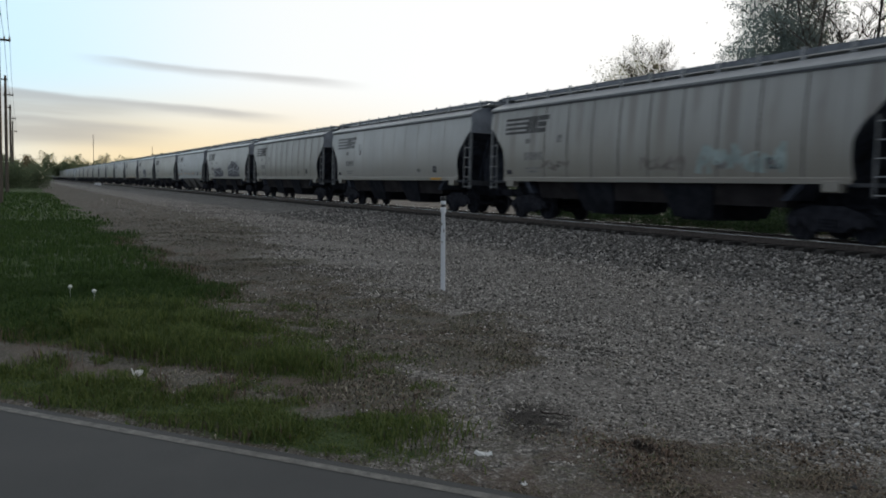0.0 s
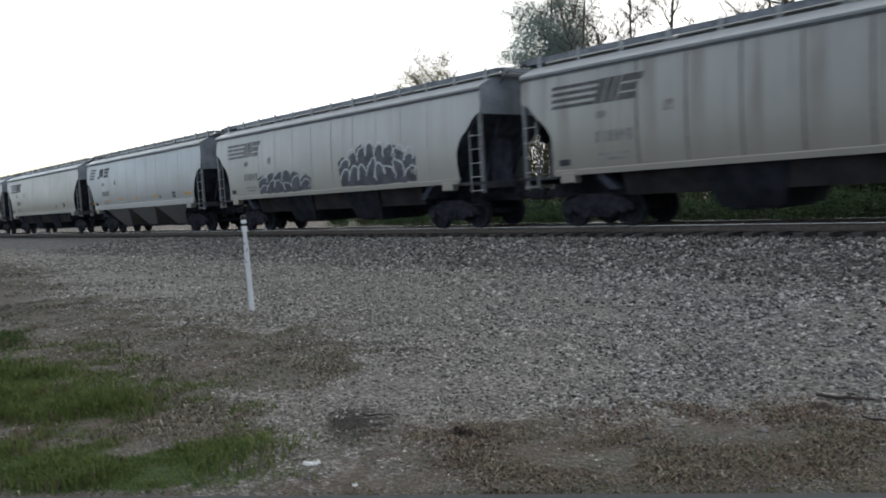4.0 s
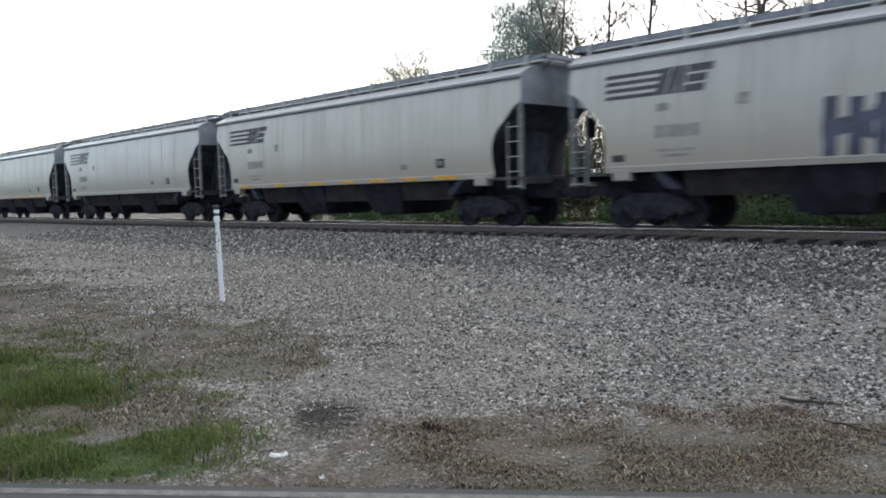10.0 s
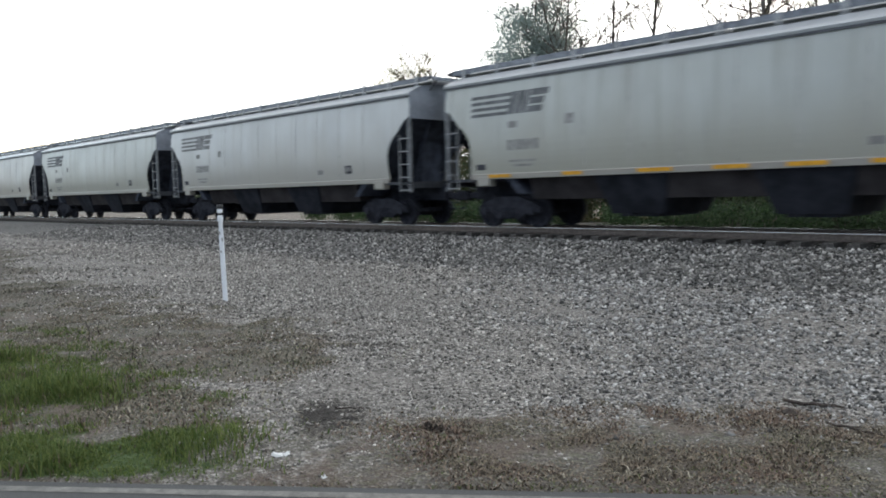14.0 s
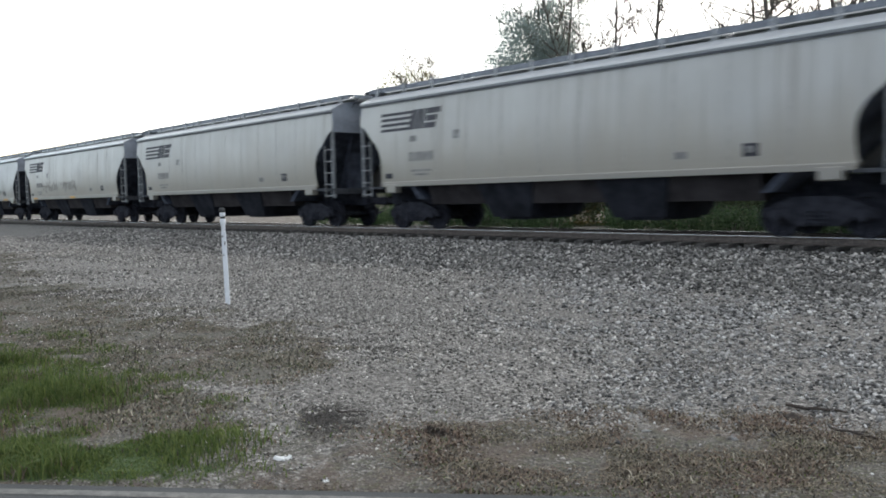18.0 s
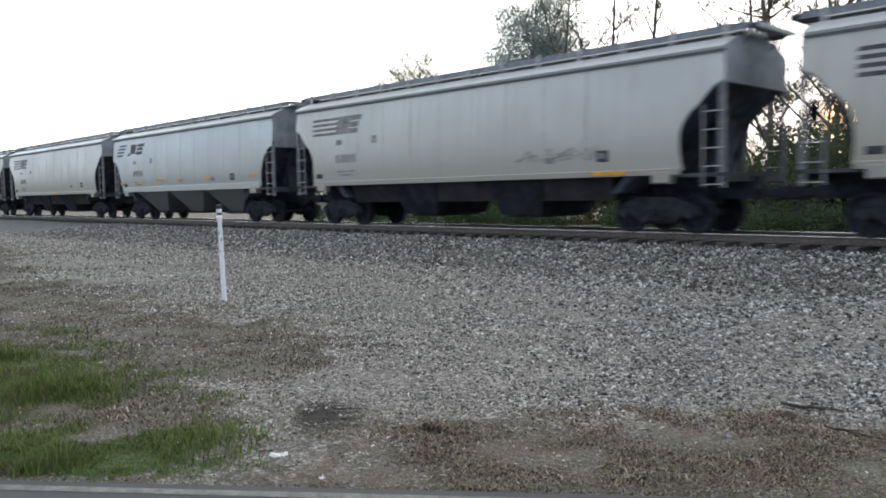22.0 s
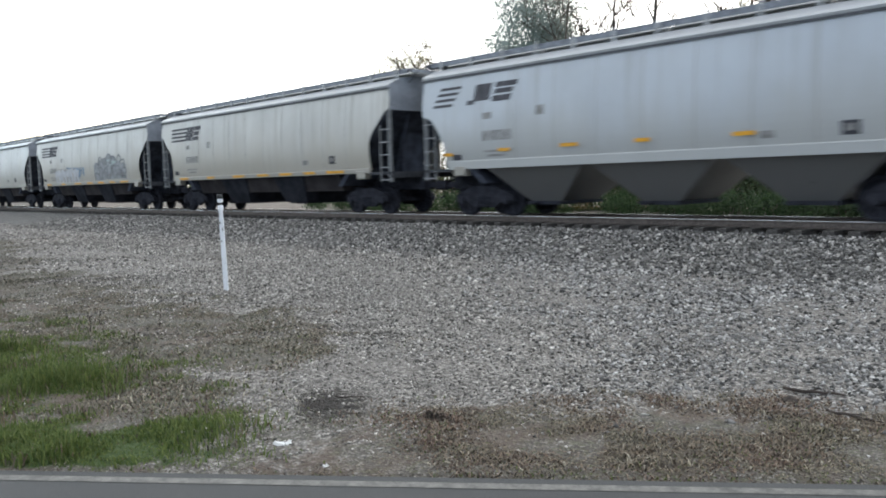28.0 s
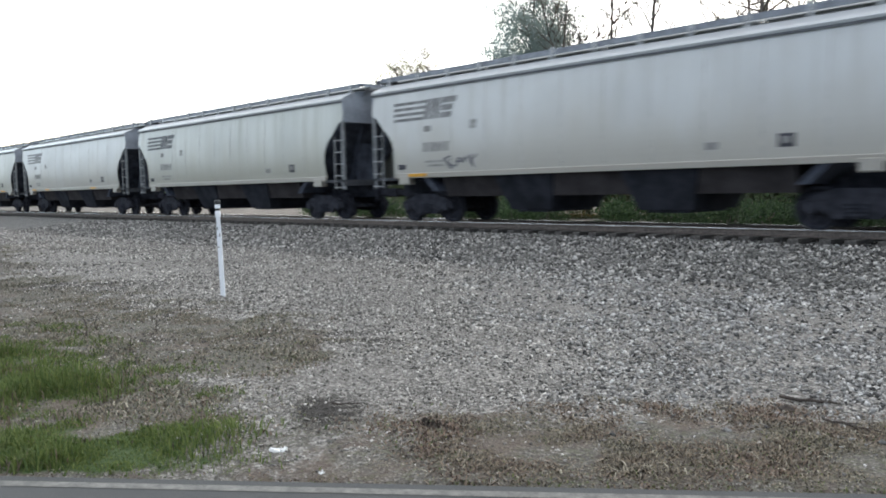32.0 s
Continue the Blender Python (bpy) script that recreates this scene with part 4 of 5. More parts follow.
# ---- the far end of the line: tree line and poles ----
far_trees = [tree("distant_tree", "distant round-crowned tree on the skyline", "tree", 70 + i, LEAF_HAZE, "distant tree line", height=h, spread_=0.7, limbs=8, depth=2,
                  leaf=0.45, leaf_n=1500, scatter=0.6, crown_from=0.2, stem=0.02, whippy=0.4,
                  lobes=((0, 0, h * 0.62, h * 0.30, h * 0.33), (h * 0.22, 0.5, h * 0.5, h * 0.22, h * 0.28), (-h * 0.2, -0.5, h * 0.46, h * 0.24, h * 0.3))) for i, h in enumerate((10.5, 13.0, 9.0))]
rusty = tree("distant_tree", "distant tree with rusty brown leaves", "tree", 76, LEAF_RUST, "distant tree line", height=7, spread_=0.8, limbs=9, depth=2, leaf=0.6, leaf_n=380, crown_from=0.2)
rusty.matrix_basis = pose(-330, 1.5, 0)
line = [(-7.5, 400), (-5.5, 420), (-3.6, 380), (-2.4, 400), (-1.5, 370), (-0.6, 340), (0.4, 400), (1.5, 430), (2.2, 430), (2.7, 400), (3.2, 460), (3.7, 430), (4.3, 450), (4.9, 430), (5.4, 460), (5.8, 420), (6.2, 450),
        (7.2, 400), (7.6, 380), (8.1, 390), (9.2, 430), (10.5, 460), (12, 420), (14, 430), (15.5, 420), (17, 440), (18.5, 380), (20, 420), (21.5, 300), (23, 280), (24.2, 270), (25.4, 260), (26.6, 250), (27.8, 240), (29, 230), (30.2, 220), (31.4, 220), (32.6, 200), (33.8, 200), (35, 190), (36.4, 190), (37.8, 180), (39.2, 180), (40.6, 170), (-10, 180), (-14, 170), (-19, 160), (-25, 150)]
for i, (az, d) in enumerate(line):
    m = pose(-d * math.cos(radians(az)), d * math.sin(radians(az)), 0, 0, 0, i * 77)
    if i < 3:
        far_trees[i].matrix_basis = m
    else:
        copy_thing(far_trees[i % 3], m)


def utility_pole(height, label, arms=1, first=1.9):
    p = tagged(new("utility_pole"), label, "utility pole", "poles along the line")
    part("shaft", Shape().tube([(0, 0, -0.5), (0, 0, height * 0.5), (0.02, 0, height)], [0.17, 0.15, 0.11], 10), POLE_WOOD, p)
    for i in range(arms):
        z = height - first - i * 1.6
        part("crossarm", Shape().box(-0.06, 0.06, -0.2, 0.68, z, z + 0.12, 0.015), POLE_WOOD, p)
        part("crossarm", Shape().box(-0.06, 0.06, -0.68, 0.2, z + 1.45, z + 1.57, 0.015), POLE_WOOD, p)
        for y in (0.35, 0.62):
            part("insulator", Shape().tube([(0, y, z + 0.12), (0, y, z + 0.2), (0, y, z + 0.3)], [0.05, 0.06, 0.03], 8), PLACARD, p, "grey porcelain insulator")
    return p


pole = utility_pole(11.3, "weathered brown wooden utility pole beside the meadow")
pole.matrix_basis = pose(-88, -1.21, 0)
utility_pole(13.3, "weathered brown wooden utility pole beside the meadow", first=3.9).matrix_basis = pose(-53, -1.06, 0)
for x, y in ((-123, -1.22), (-158, -1.25)):
    copy_thing(pole, pose(x, y, 0))
tall = utility_pole(27, "tall dark transmission pole with several crossarms", 4)
tall.matrix_basis = pose(-505, 37, 0)
copy_thing(tall, pose(-640, 88, 0))
for y, z in ((0.35, 9.6), (0.62, 9.6)):
    s = Shape()
    posts = [(-18, -0.95), (-53, -1.06), (-88, -1.21), (-123, -1.22), (-158, -1.25)]
    pts = []
    for (xa, ya), (xb, yb) in zip(posts, posts[1:]):
        pts += [(xa + (xb - xa) * t, ya + (yb - ya) * t + y, z - 2.4 * t * (1 - t)) for t in (0, 0.15, 0.3, 0.5, 0.7, 0.85)]
    s.tube(pts, 0.014, 4)
    tagged(part("power_line", s, WIRE), "thin black overhead power line", "power line")


# ---- small things on the lot ----
for x, y in ((-186, 14.2), (-176, 14.0)):
    box = tagged(new("trackside_box"), "low white trackside equipment box beside the rails", "equipment box")
    part("cabinet", Shape().box(-0.6, 0.6, -0.3, 0.3, 0.08, 0.62, 0.04), POST_WHITE, box)
    part("base", Shape().box(-0.65, 0.65, -0.34, 0.34, -0.05, 0.08), PLATFORM, box)
    box.matrix_basis = pose(x, y, 0.15)


def marker_post():
    p = tagged(new("marker_post"), "white plastic marker post with black cap and notched top", "marker post")
    part("blade", Shape().along_y(-0.018, 0.018, [(-0.033, -0.2), (0.033, -0.2), (0.031, 1.12), (-0.031, 1.12)]), POST_WHITE, p)
    part("neck", Shape().tube([(0, 0, 1.12), (0, 0, 1.24)], 0.031, 12), POST_WHITE, p)
    part("collar", Shape().tube([(0, 0, 1.225), (0, 0, 1.245), (0, 0, 1.31), (0, 0, 1.325)], [0.03, 0.043, 0.043, 0.03], 12), POST_WHITE, p)
    part("band", Shape().tube([(0, 0, 1.325), (0, 0, 1.36)], 0.032, 12), POST_BLACK, p, "black ring")
    part("head", Shape().tube([(0, 0, 1.36), (0, 0, 1.37), (0, 0, 1.42)], [0.03, 0.042, 0.042], 12), POST_WHITE, p)
    part("cap", Shape().tube([(0, 0, 1.42), (0, 0, 1.44), (0, 0, 1.475), (0, 0, 1.49)], [0.036, 0.047, 0.046, 0.028], 12), POST_BLACK, p, "black domed cap")
    for x, z, w_, h_ in ((-0.018, 1.04, 0.022, 0.035), (0.015, 0.93, 0.018, 0.05), (-0.012, 0.76, 0.02, 0.03)):
        part("scuff", Shape().box(x - w_ / 2, x + w_ / 2, -0.0195, -0.0178, z, z + h_), GREY_INK, p, "grey scuff mark")
    return p


marker_post().matrix_basis = pose(-10.99, 5.9, 0.0, 0, -1.2, 44)


def crumpled(name, seed, w_, d_, h_, mat, label, category):
    rng = random.Random(seed)
    bm = bmesh.new()
    bmesh.ops.create_grid(bm, x_segments=7, y_segments=6, size=0.5)
    for q in bm.verts:
        q.co = Vector((q.co.x * w_ + rng.gauss(0, w_ * 0.05), q.co.y * d_ + rng.gauss(0, d_ * 0.05), abs(rng.gauss(0, h_ * 0.6))))
    ext = bmesh.ops.extrude_face_region(bm, geom=bm.faces[:])
    for q in [g for g in ext["geom"] if isinstance(g, bmesh.types.BMVert)]:
        q.co.z += 0.004
    bmesh.ops.recalc_face_normals(bm, faces=bm.faces)
    me = bpy.data.meshes.new(name)
    bm.to_mesh(me)
    bm.free()
    me.materials.append(mat)
    return tagged(new(name, me), label, category)


crumpled("paper_scrap", 3, 0.10, 0.045, 0.02, PAPER, "crumpled white paper scrap lying on the verge", "litter").matrix_basis = pose(-4.14, 2.55, 0.005, 0, 0, 50)
crumpled("paper_scrap", 4, 0.028, 0.022, 0.01, PAPER, "small crumpled white scrap at the grass edge", "litter").matrix_basis = pose(-3.62, 2.5, 0.01, 0, 0, 80)
crumpled("plastic_cup", 5, 0.085, 0.07, 0.05, PAPER, "crushed white cup in the bare strip", "litter").matrix_basis = pose(-6.95, 0.90, 0.01, 0, 0, 10)


def stick(seed, length, r, label):
    rng = random.Random(seed)
    s = Shape()
    pts = [(length * (i / 6 - 0.5), rng.gauss(0, 0.012), r + abs(rng.gauss(0, 0.006))) for i in range(7)]
    s.tube(pts, [r, r * 1.1, r, r * 0.9, r * 0.85, r * 0.7, r * 0.4], 6)
    s.tube([pts[2], (pts[2][0] + 0.09, 0.06, r * 1.8)], [r * 0.5, r * 0.25], 5)
    return tagged(part("fallen_branch", s, STICK), label, "branch")


stick(1, 0.40, 0.013, "dark fallen branch lying on the gravel").matrix_basis = pose(-2.19, 5.71, 0.015, 0, 0, 17)
stick(2, 0.40, 0.009, "dark fallen branch lying on the gravel").matrix_basis = pose(-1.76, 5.30, 0.015, 0, 0, -2)
stick(3, 0.22, 0.006, "dark twig lying on the gravel").matrix_basis = pose(-4.6, 3.42, 0.03, 0, 0, 42)
tagged(part("clod", Shape().tube([(0, 0, -0.02), (0, 0, 0.02), (0.01, 0, 0.045)], [0.06, 0.055, 0.02], 7), STICK), "dark clod of earth on the gravel", "clod").matrix_basis = pose(-2.24, 5.44, 0.0)
v_, f_ = bush_crown(random.Random(9), 0.12, 0.07, 0.07, 90, 0.014)
tagged(new("dead_weed", tri_mesh("dead_weed", v_, f_, STICK)), "dark dried weed clump at the edge of the gravel", "weed", kind="stuff").matrix_basis = pose(-3.76, 3.51, 0.0)


def weed_stalk(seed, h):
    """A dead upright weed: a thin bent stem with short side twigs."""
    rng = random.Random(seed)
    s = Shape()
    pts = [(0, 0, -0.02)]
    for i in range(4):
        pts.append((pts[-1][0] + rng.gauss(0, 0.012), pts[-1][1] + rng.gauss(0, 0.012), pts[-1][2] + h / 4))
    s.tube(pts, [0.006, 0.005, 0.004, 0.004, 0.003], 5)
    stalk = tagged(part("weed_stalk", s, STICK), "dead brown weed stalk standing in the dirt", "weed", "dead weeds in the dirt")
    for i in range(7):
        p = pts[rng.randint(1, 4)]
        a = rng.uniform(0, 6.283)
        twig = Shape()
        twig.tube([p, (p[0] + 0.07 * math.cos(a), p[1] + 0.07 * math.sin(a), p[2] + 0.04)], [0.003, 0.002], 4)
        part("twig", twig, STICK, stalk)
    return stalk


for i, (x, y, h) in enumerate(((-7.85, 3.17, 0.20), (-9.14, 3.21, 0.24), (-8.89, 3.9, 0.16), (-9.6, 3.5, 0.18), (-8.3, 3.6, 0.12))):
    weed_stalk(40 + i, h).matrix_basis = pose(x, y, 0.0, 0, 0, 70 * i)


def cluster(n, x, y, along, across, turn, seed):
    """Places strewn round a spot, longer one way than the other."""
    rng = np.random.default_rng(seed)
    a, b = rng.normal(0, along, n), rng.normal(0, across, n)
    c, q = math.cos(radians(turn)), math.sin(radians(turn))
    return np.stack([x + a * c - b * q, y + a * q + b * c], -1)


scatter_stones("cinders", cluster(9000, -4.64, 3.27, 0.20, 0.12, 143, 60), 0.008, 0.022, CINDER, "dark patch of fine cinders and ash on the gravel", 61, 0.1)
for i, (x, y, along, across, n) in enumerate(((-6.5, 5.2, 0.32, 0.10, 420), (-7.1, 5.35, 0.22, 0.07, 240), (-9.3, 6.45, 0.25, 0.09, 200), (-8.6, 3.4, 0.5, 0.2, 500), (-15.0, 4.7, 1.6, 0.35, 2200), (-20, 5.8, 2.4, 0.5, 2600), (-26, 7.3, 2.4, 0.35, 1800), (-43, 7.6, 4.0, 0.4, 1200),
                                             (-3.7, 6.4, 0.3, 0.2, 260), (-2.9, 6.2, 0.35, 0.12, 130), (-5.2, 6.6, 0.4, 0.15, 160), (-4.3, 4.4, 0.35, 0.15, 160), (-12, 4.6, 1.0, 0.3, 500))):
    scatter_stones("cinders", cluster(n, x, y, along, across, 38, 70 + i), 0.012, 0.045, CINDER, "dark cinders and twigs strewn over the gravel", 90 + i, 0.2)


def roadside(x, y):
    u, v = road_uv(x, y)
    return ease(u, -0.6, 0.6) * ease(v, 0.15, 0.4) * (1 - ease(v + 0.8 * (patches(x, y, 0.5, 26) - 0.5), 1.25, 1.85)) * (0.35 + 0.65 * patches(x, y, 0.25, 27))


blades("dead_grass", sown(190000, -4.5, 1.2, 2.0, 6.5, roadside, 103), 0.042, STRAW, "flattened red-brown dead grass along the road", 104, 0.005, 2.2)


blades("dead_grass", sown(26000, -4.5, 1.2, 2.0, 6.5, roadside, 105), 0.05, STRAW_PALE, "bleached straw strewn along the road", 106, 0.004, 2.5)
blades("dead_grass", sown(34000, -13, -4.5, 0.8, 6.0, dry, 107), 0.06, STRAW_PALE, "bleached straw strewn over the dirt", 108, 0.005, 2.5)


def dry_rim(x, y):
    g = grass_amount(x, y)
    return np.clip(4 * g * (1 - g), 0, 1) * (x < -5)


blades("dead_grass", sown(60000, -24, -5, -1.0, 4.0, dry_rim, 101), 0.13, STRAW, "tall dry grass along the edge of the meadow", 102, 0.004, 0.8)
for i, (x, y) in enumerate(((-11.46, 0.62), (-10.94, 0.87))):
    s = Shape().tube([(0, 0, 0.0), (0.01, 0, 0.2)], 0.004, 4).tube([(0.01, 0, 0.19), (0.01, 0, 0.215), (0.01, 0, 0.24)], [0.012, 0.03, 0.012], 8)
    tagged(part("dandelion", s, PETAL), "white dandelion seed head above the grass", "flower", "dandelions in the grass").matrix_basis = pose(x, y, 0.0)


# ---- the train: covered hopper cars, x along the car (leading end +x), z up from the rail ----
def bulge(z):
    """Half the car's width at a height: the side sheet bellies out slightly."""
    return 1.625 - (0.0385 if z > 2.4 else 0.072) * (min(z, 4.1) - 2.4) ** 2


ARCH = ((1.4, 0.99), (1.6, 1.03), (1.9, 1.06), (2.2, 1.06), (2.45, 0.99), (2.65, 0.87), (2.80, 0.72), (2.90, 0.58), (3.15, 0.36), (3.30, 0.20), (3.38, 0.0))


def cut_old(z):
    """How far the side sheet stops short of the car's end: on the older cars a round cut-out under a slanting gusset."""
    for (za, a), (zb, b) in zip(ARCH, ARCH[1:]):
        if z <= zb:
            return a + (b - a) * max(0, z - za) / (zb - za)
    return 0.0


def cut_new(z):
    return 0.0 if z >= 2.95 else 0.95 * math.sqrt(max(0, 1 - ((z - 1.3) / 1.65) ** 2))


def side_sheet(half, cut, sgn):
    s = Shape()
    zs = [1.45, 1.6, 1.75, 1.9, 2.05, 2.25, 2.45, 2.65, 2.75, 2.82, 2.9, 2.95, 3.05, 3.15, 3.22, 3.29, 3.34, 3.38, 3.5, 3.62, 3.75, 3.88, 4.02]
    n = 12
    v = []
    for inner in (0.0, 0.012):
        for z in zs:
            e = half - cut(z)
            v += [(-e + 2 * e * i / n, sgn * (bulge(z) - inner), z) for i in range(n + 1)]
    row, lay = n + 1, len(zs) * (n + 1)
    f = []
    for j in range(len(zs) - 1):
        for i in range(n):
            a = j * row + i
            f += [(a, a + 1, a + row + 1, a + row), (a + lay, a + row + lay, a + row + 1 + lay, a + 1 + lay)]
        for i in (0, n):
            a = j * row + i
            f.append((a, a + row, a + row + lay, a + lay))
    for i in range(n):
        f += [(i, i + lay, i + 1 + lay, i + 1), (lay - row + i, lay - row + i + 1, 2 * lay - row + i + 1, 2 * lay - row + i)]
    return s.add(v, f)


def truck(car, x):
    """A two-axle truck: cast side frames, bolster, springs and two wheelsets."""
    t = part("truck", Shape().box(-0.2, 0.2, -1.05, 1.05, 0.42, 0.72, 0.04).box(-0.35, 0.35, -0.3, 0.3, 0.7, 0.86), STEEL, car, "rusty cast steel truck", pose(x, 0, 0))
    for sgn in (-1, 1):
        y0, y1 = sgn * 0.93, sgn * 1.07
        outer = [(-1.12, 0.40), (-1.12, 0.60), (-0.95, 0.68), (-0.45, 0.86), (0.45, 0.86), (0.95, 0.68), (1.12, 0.60), (1.12, 0.40), (0.98, 0.44), (0.74, 0.44), (0.44, 0.24), (-0.44, 0.24), (-0.74, 0.44), (-0.98, 0.44)]
        fr = part("side_frame", Shape().along_y(y0, y1, outer), STEEL, t)
        sp = Shape()
        for sx in (-0.16, 0.0, 0.16):
            sp.tube([(sx, sgn * 1.09, 0.27 + 0.04 * i) for i in range(8)], [0.07 if i % 2 else 0.055 for i in range(8)], 8)
        part("spring", sp, UNDER, t)
        for sx in (-0.865, 0.865):
            part("bearing_cap", Shape().lathe_y([(0.05, -0.06), (0.12, -0.05), (0.12, 0.05), (0.05, 0.07)], 12, sgn * 1.07), STEEL, t, "round bearing end cap", pose(sx, 0, 0.457))
    for sx in (-0.865, 0.865):
        wheel = Shape()
        for sgn in (-1, 1):
            prof = [(0.09, -0.09), (0.13, -0.08), (0.16, -0.03), (0.36, -0.02), (0.38, -0.07), (0.457, -0.07), (0.457, 0.04), (0.485, 0.06), (0.48, 0.085), (0.38, 0.08), (0.36, 0.03), (0.15, 0.02), (0.09, 0.06)]
            wheel.lathe_y([(r, -sgn * h) for r, h in prof], 28, sgn * 0.76)
        wheel.tube([(0, -1.0, 0), (0, 1.0, 0)], 0.085, 12)
        for q in range(3):
            a = q * 2.094
            wheel.box(0.2 * math.cos(a) - 0.03, 0.2 * math.cos(a) + 0.03, -0.8, -0.775, 0.2 * math.sin(a) - 0.03, 0.2 * math.sin(a) + 0.03)
        part("wheelset", wheel, STEEL, t, "", pose(sx, 0, 0.457))
    return t


def bay(x, half_top, half_low, z_top, z_low, w_top, w_low):
    v = [(x - half_top, -w_top, z_top), (x + half_top, -w_top, z_top), (x + half_top, w_top, z_top), (x - half_top, w_top, z_top),
         (x - half_low, -w_low, z_low), (x + half_low, -w_low, z_low), (x + half_low, w_low, z_low), (x - half_low, w_low, z_low)]
    return Shape().add(v, [(0, 1, 2, 3), (7, 6, 5, 4), (0, 4, 5, 1), (1, 5, 6, 2), (2, 6, 7, 3), (3, 7, 4, 0)])


def clipped(ring, z, way):
    """The part of a polygon above (way 1) or below (way -1) a height."""
    out = []
    for (xa, za), (xb, zb) in zip(ring, ring[1:] + ring[:1]):
        a_in, b_in = (za - z) * way >= -1e-9, (zb - z) * way >= -1e-9
        if a_in:
            out.append((xa, za))
        if a_in != b_in:
            t = (z - za) / (zb - za)
            out.append((xa + (xb - xa) * t, z))
    return out


def on_side(pts_xz, lift=0.006, thick=0.003, sgn=-1):
    """A flat mark that follows the side sheet; pts in car x and z, wound as a polygon."""
    v, f = [], []
    lo, hi = min(z for _, z in pts_xz), max(z for _, z in pts_xz)
    bands = max(1, math.ceil((hi - lo) / 0.14))
    for b in range(bands):
        z0, z1 = lo + (hi - lo) * b / bands, lo + (hi - lo) * (b + 1) / bands
        ring = clipped(clipped(pts_xz, z0, 1), z1, -1)
        n, o = len(ring), len(v)
        if n < 3:
            continue
        v += [(x, sgn * (bulge(z) + lift), z) for x, z in ring] + [(x, sgn * (bulge(z) + lift - thick), z) for x, z in ring]
        f += [tuple(range(o, o + n)), tuple(range(o + n, o + 2 * n))[::-1]] + [(o + i, o + n + i, o + n + (i + 1) % n, o + (i + 1) % n) for i in range(n)]
    # neighbouring bands share their corners
    seat, keep, to = {}, [], []
    for p in v:
        key = tuple(round(c, 4) for c in p)
        if key not in seat:
            seat[key] = len(keep)
            keep.append(p)
        to.append(seat[key])
    faces = [tuple(dict.fromkeys(to[i] for i in q)) for q in f]
    return keep, [q for q in faces if len(q) > 2]


def marks(car, name, polys, mat, label=""):
    s = Shape()
    for p in polys:
        s.add(*on_side(p))
    return part(name, s, mat, car, label)


def bar(x0, x1, z0, z1, slant=0.0):
    return [(x0, z0), (x1, z0), (x1 + slant, z1), (x0 + slant, z1)]


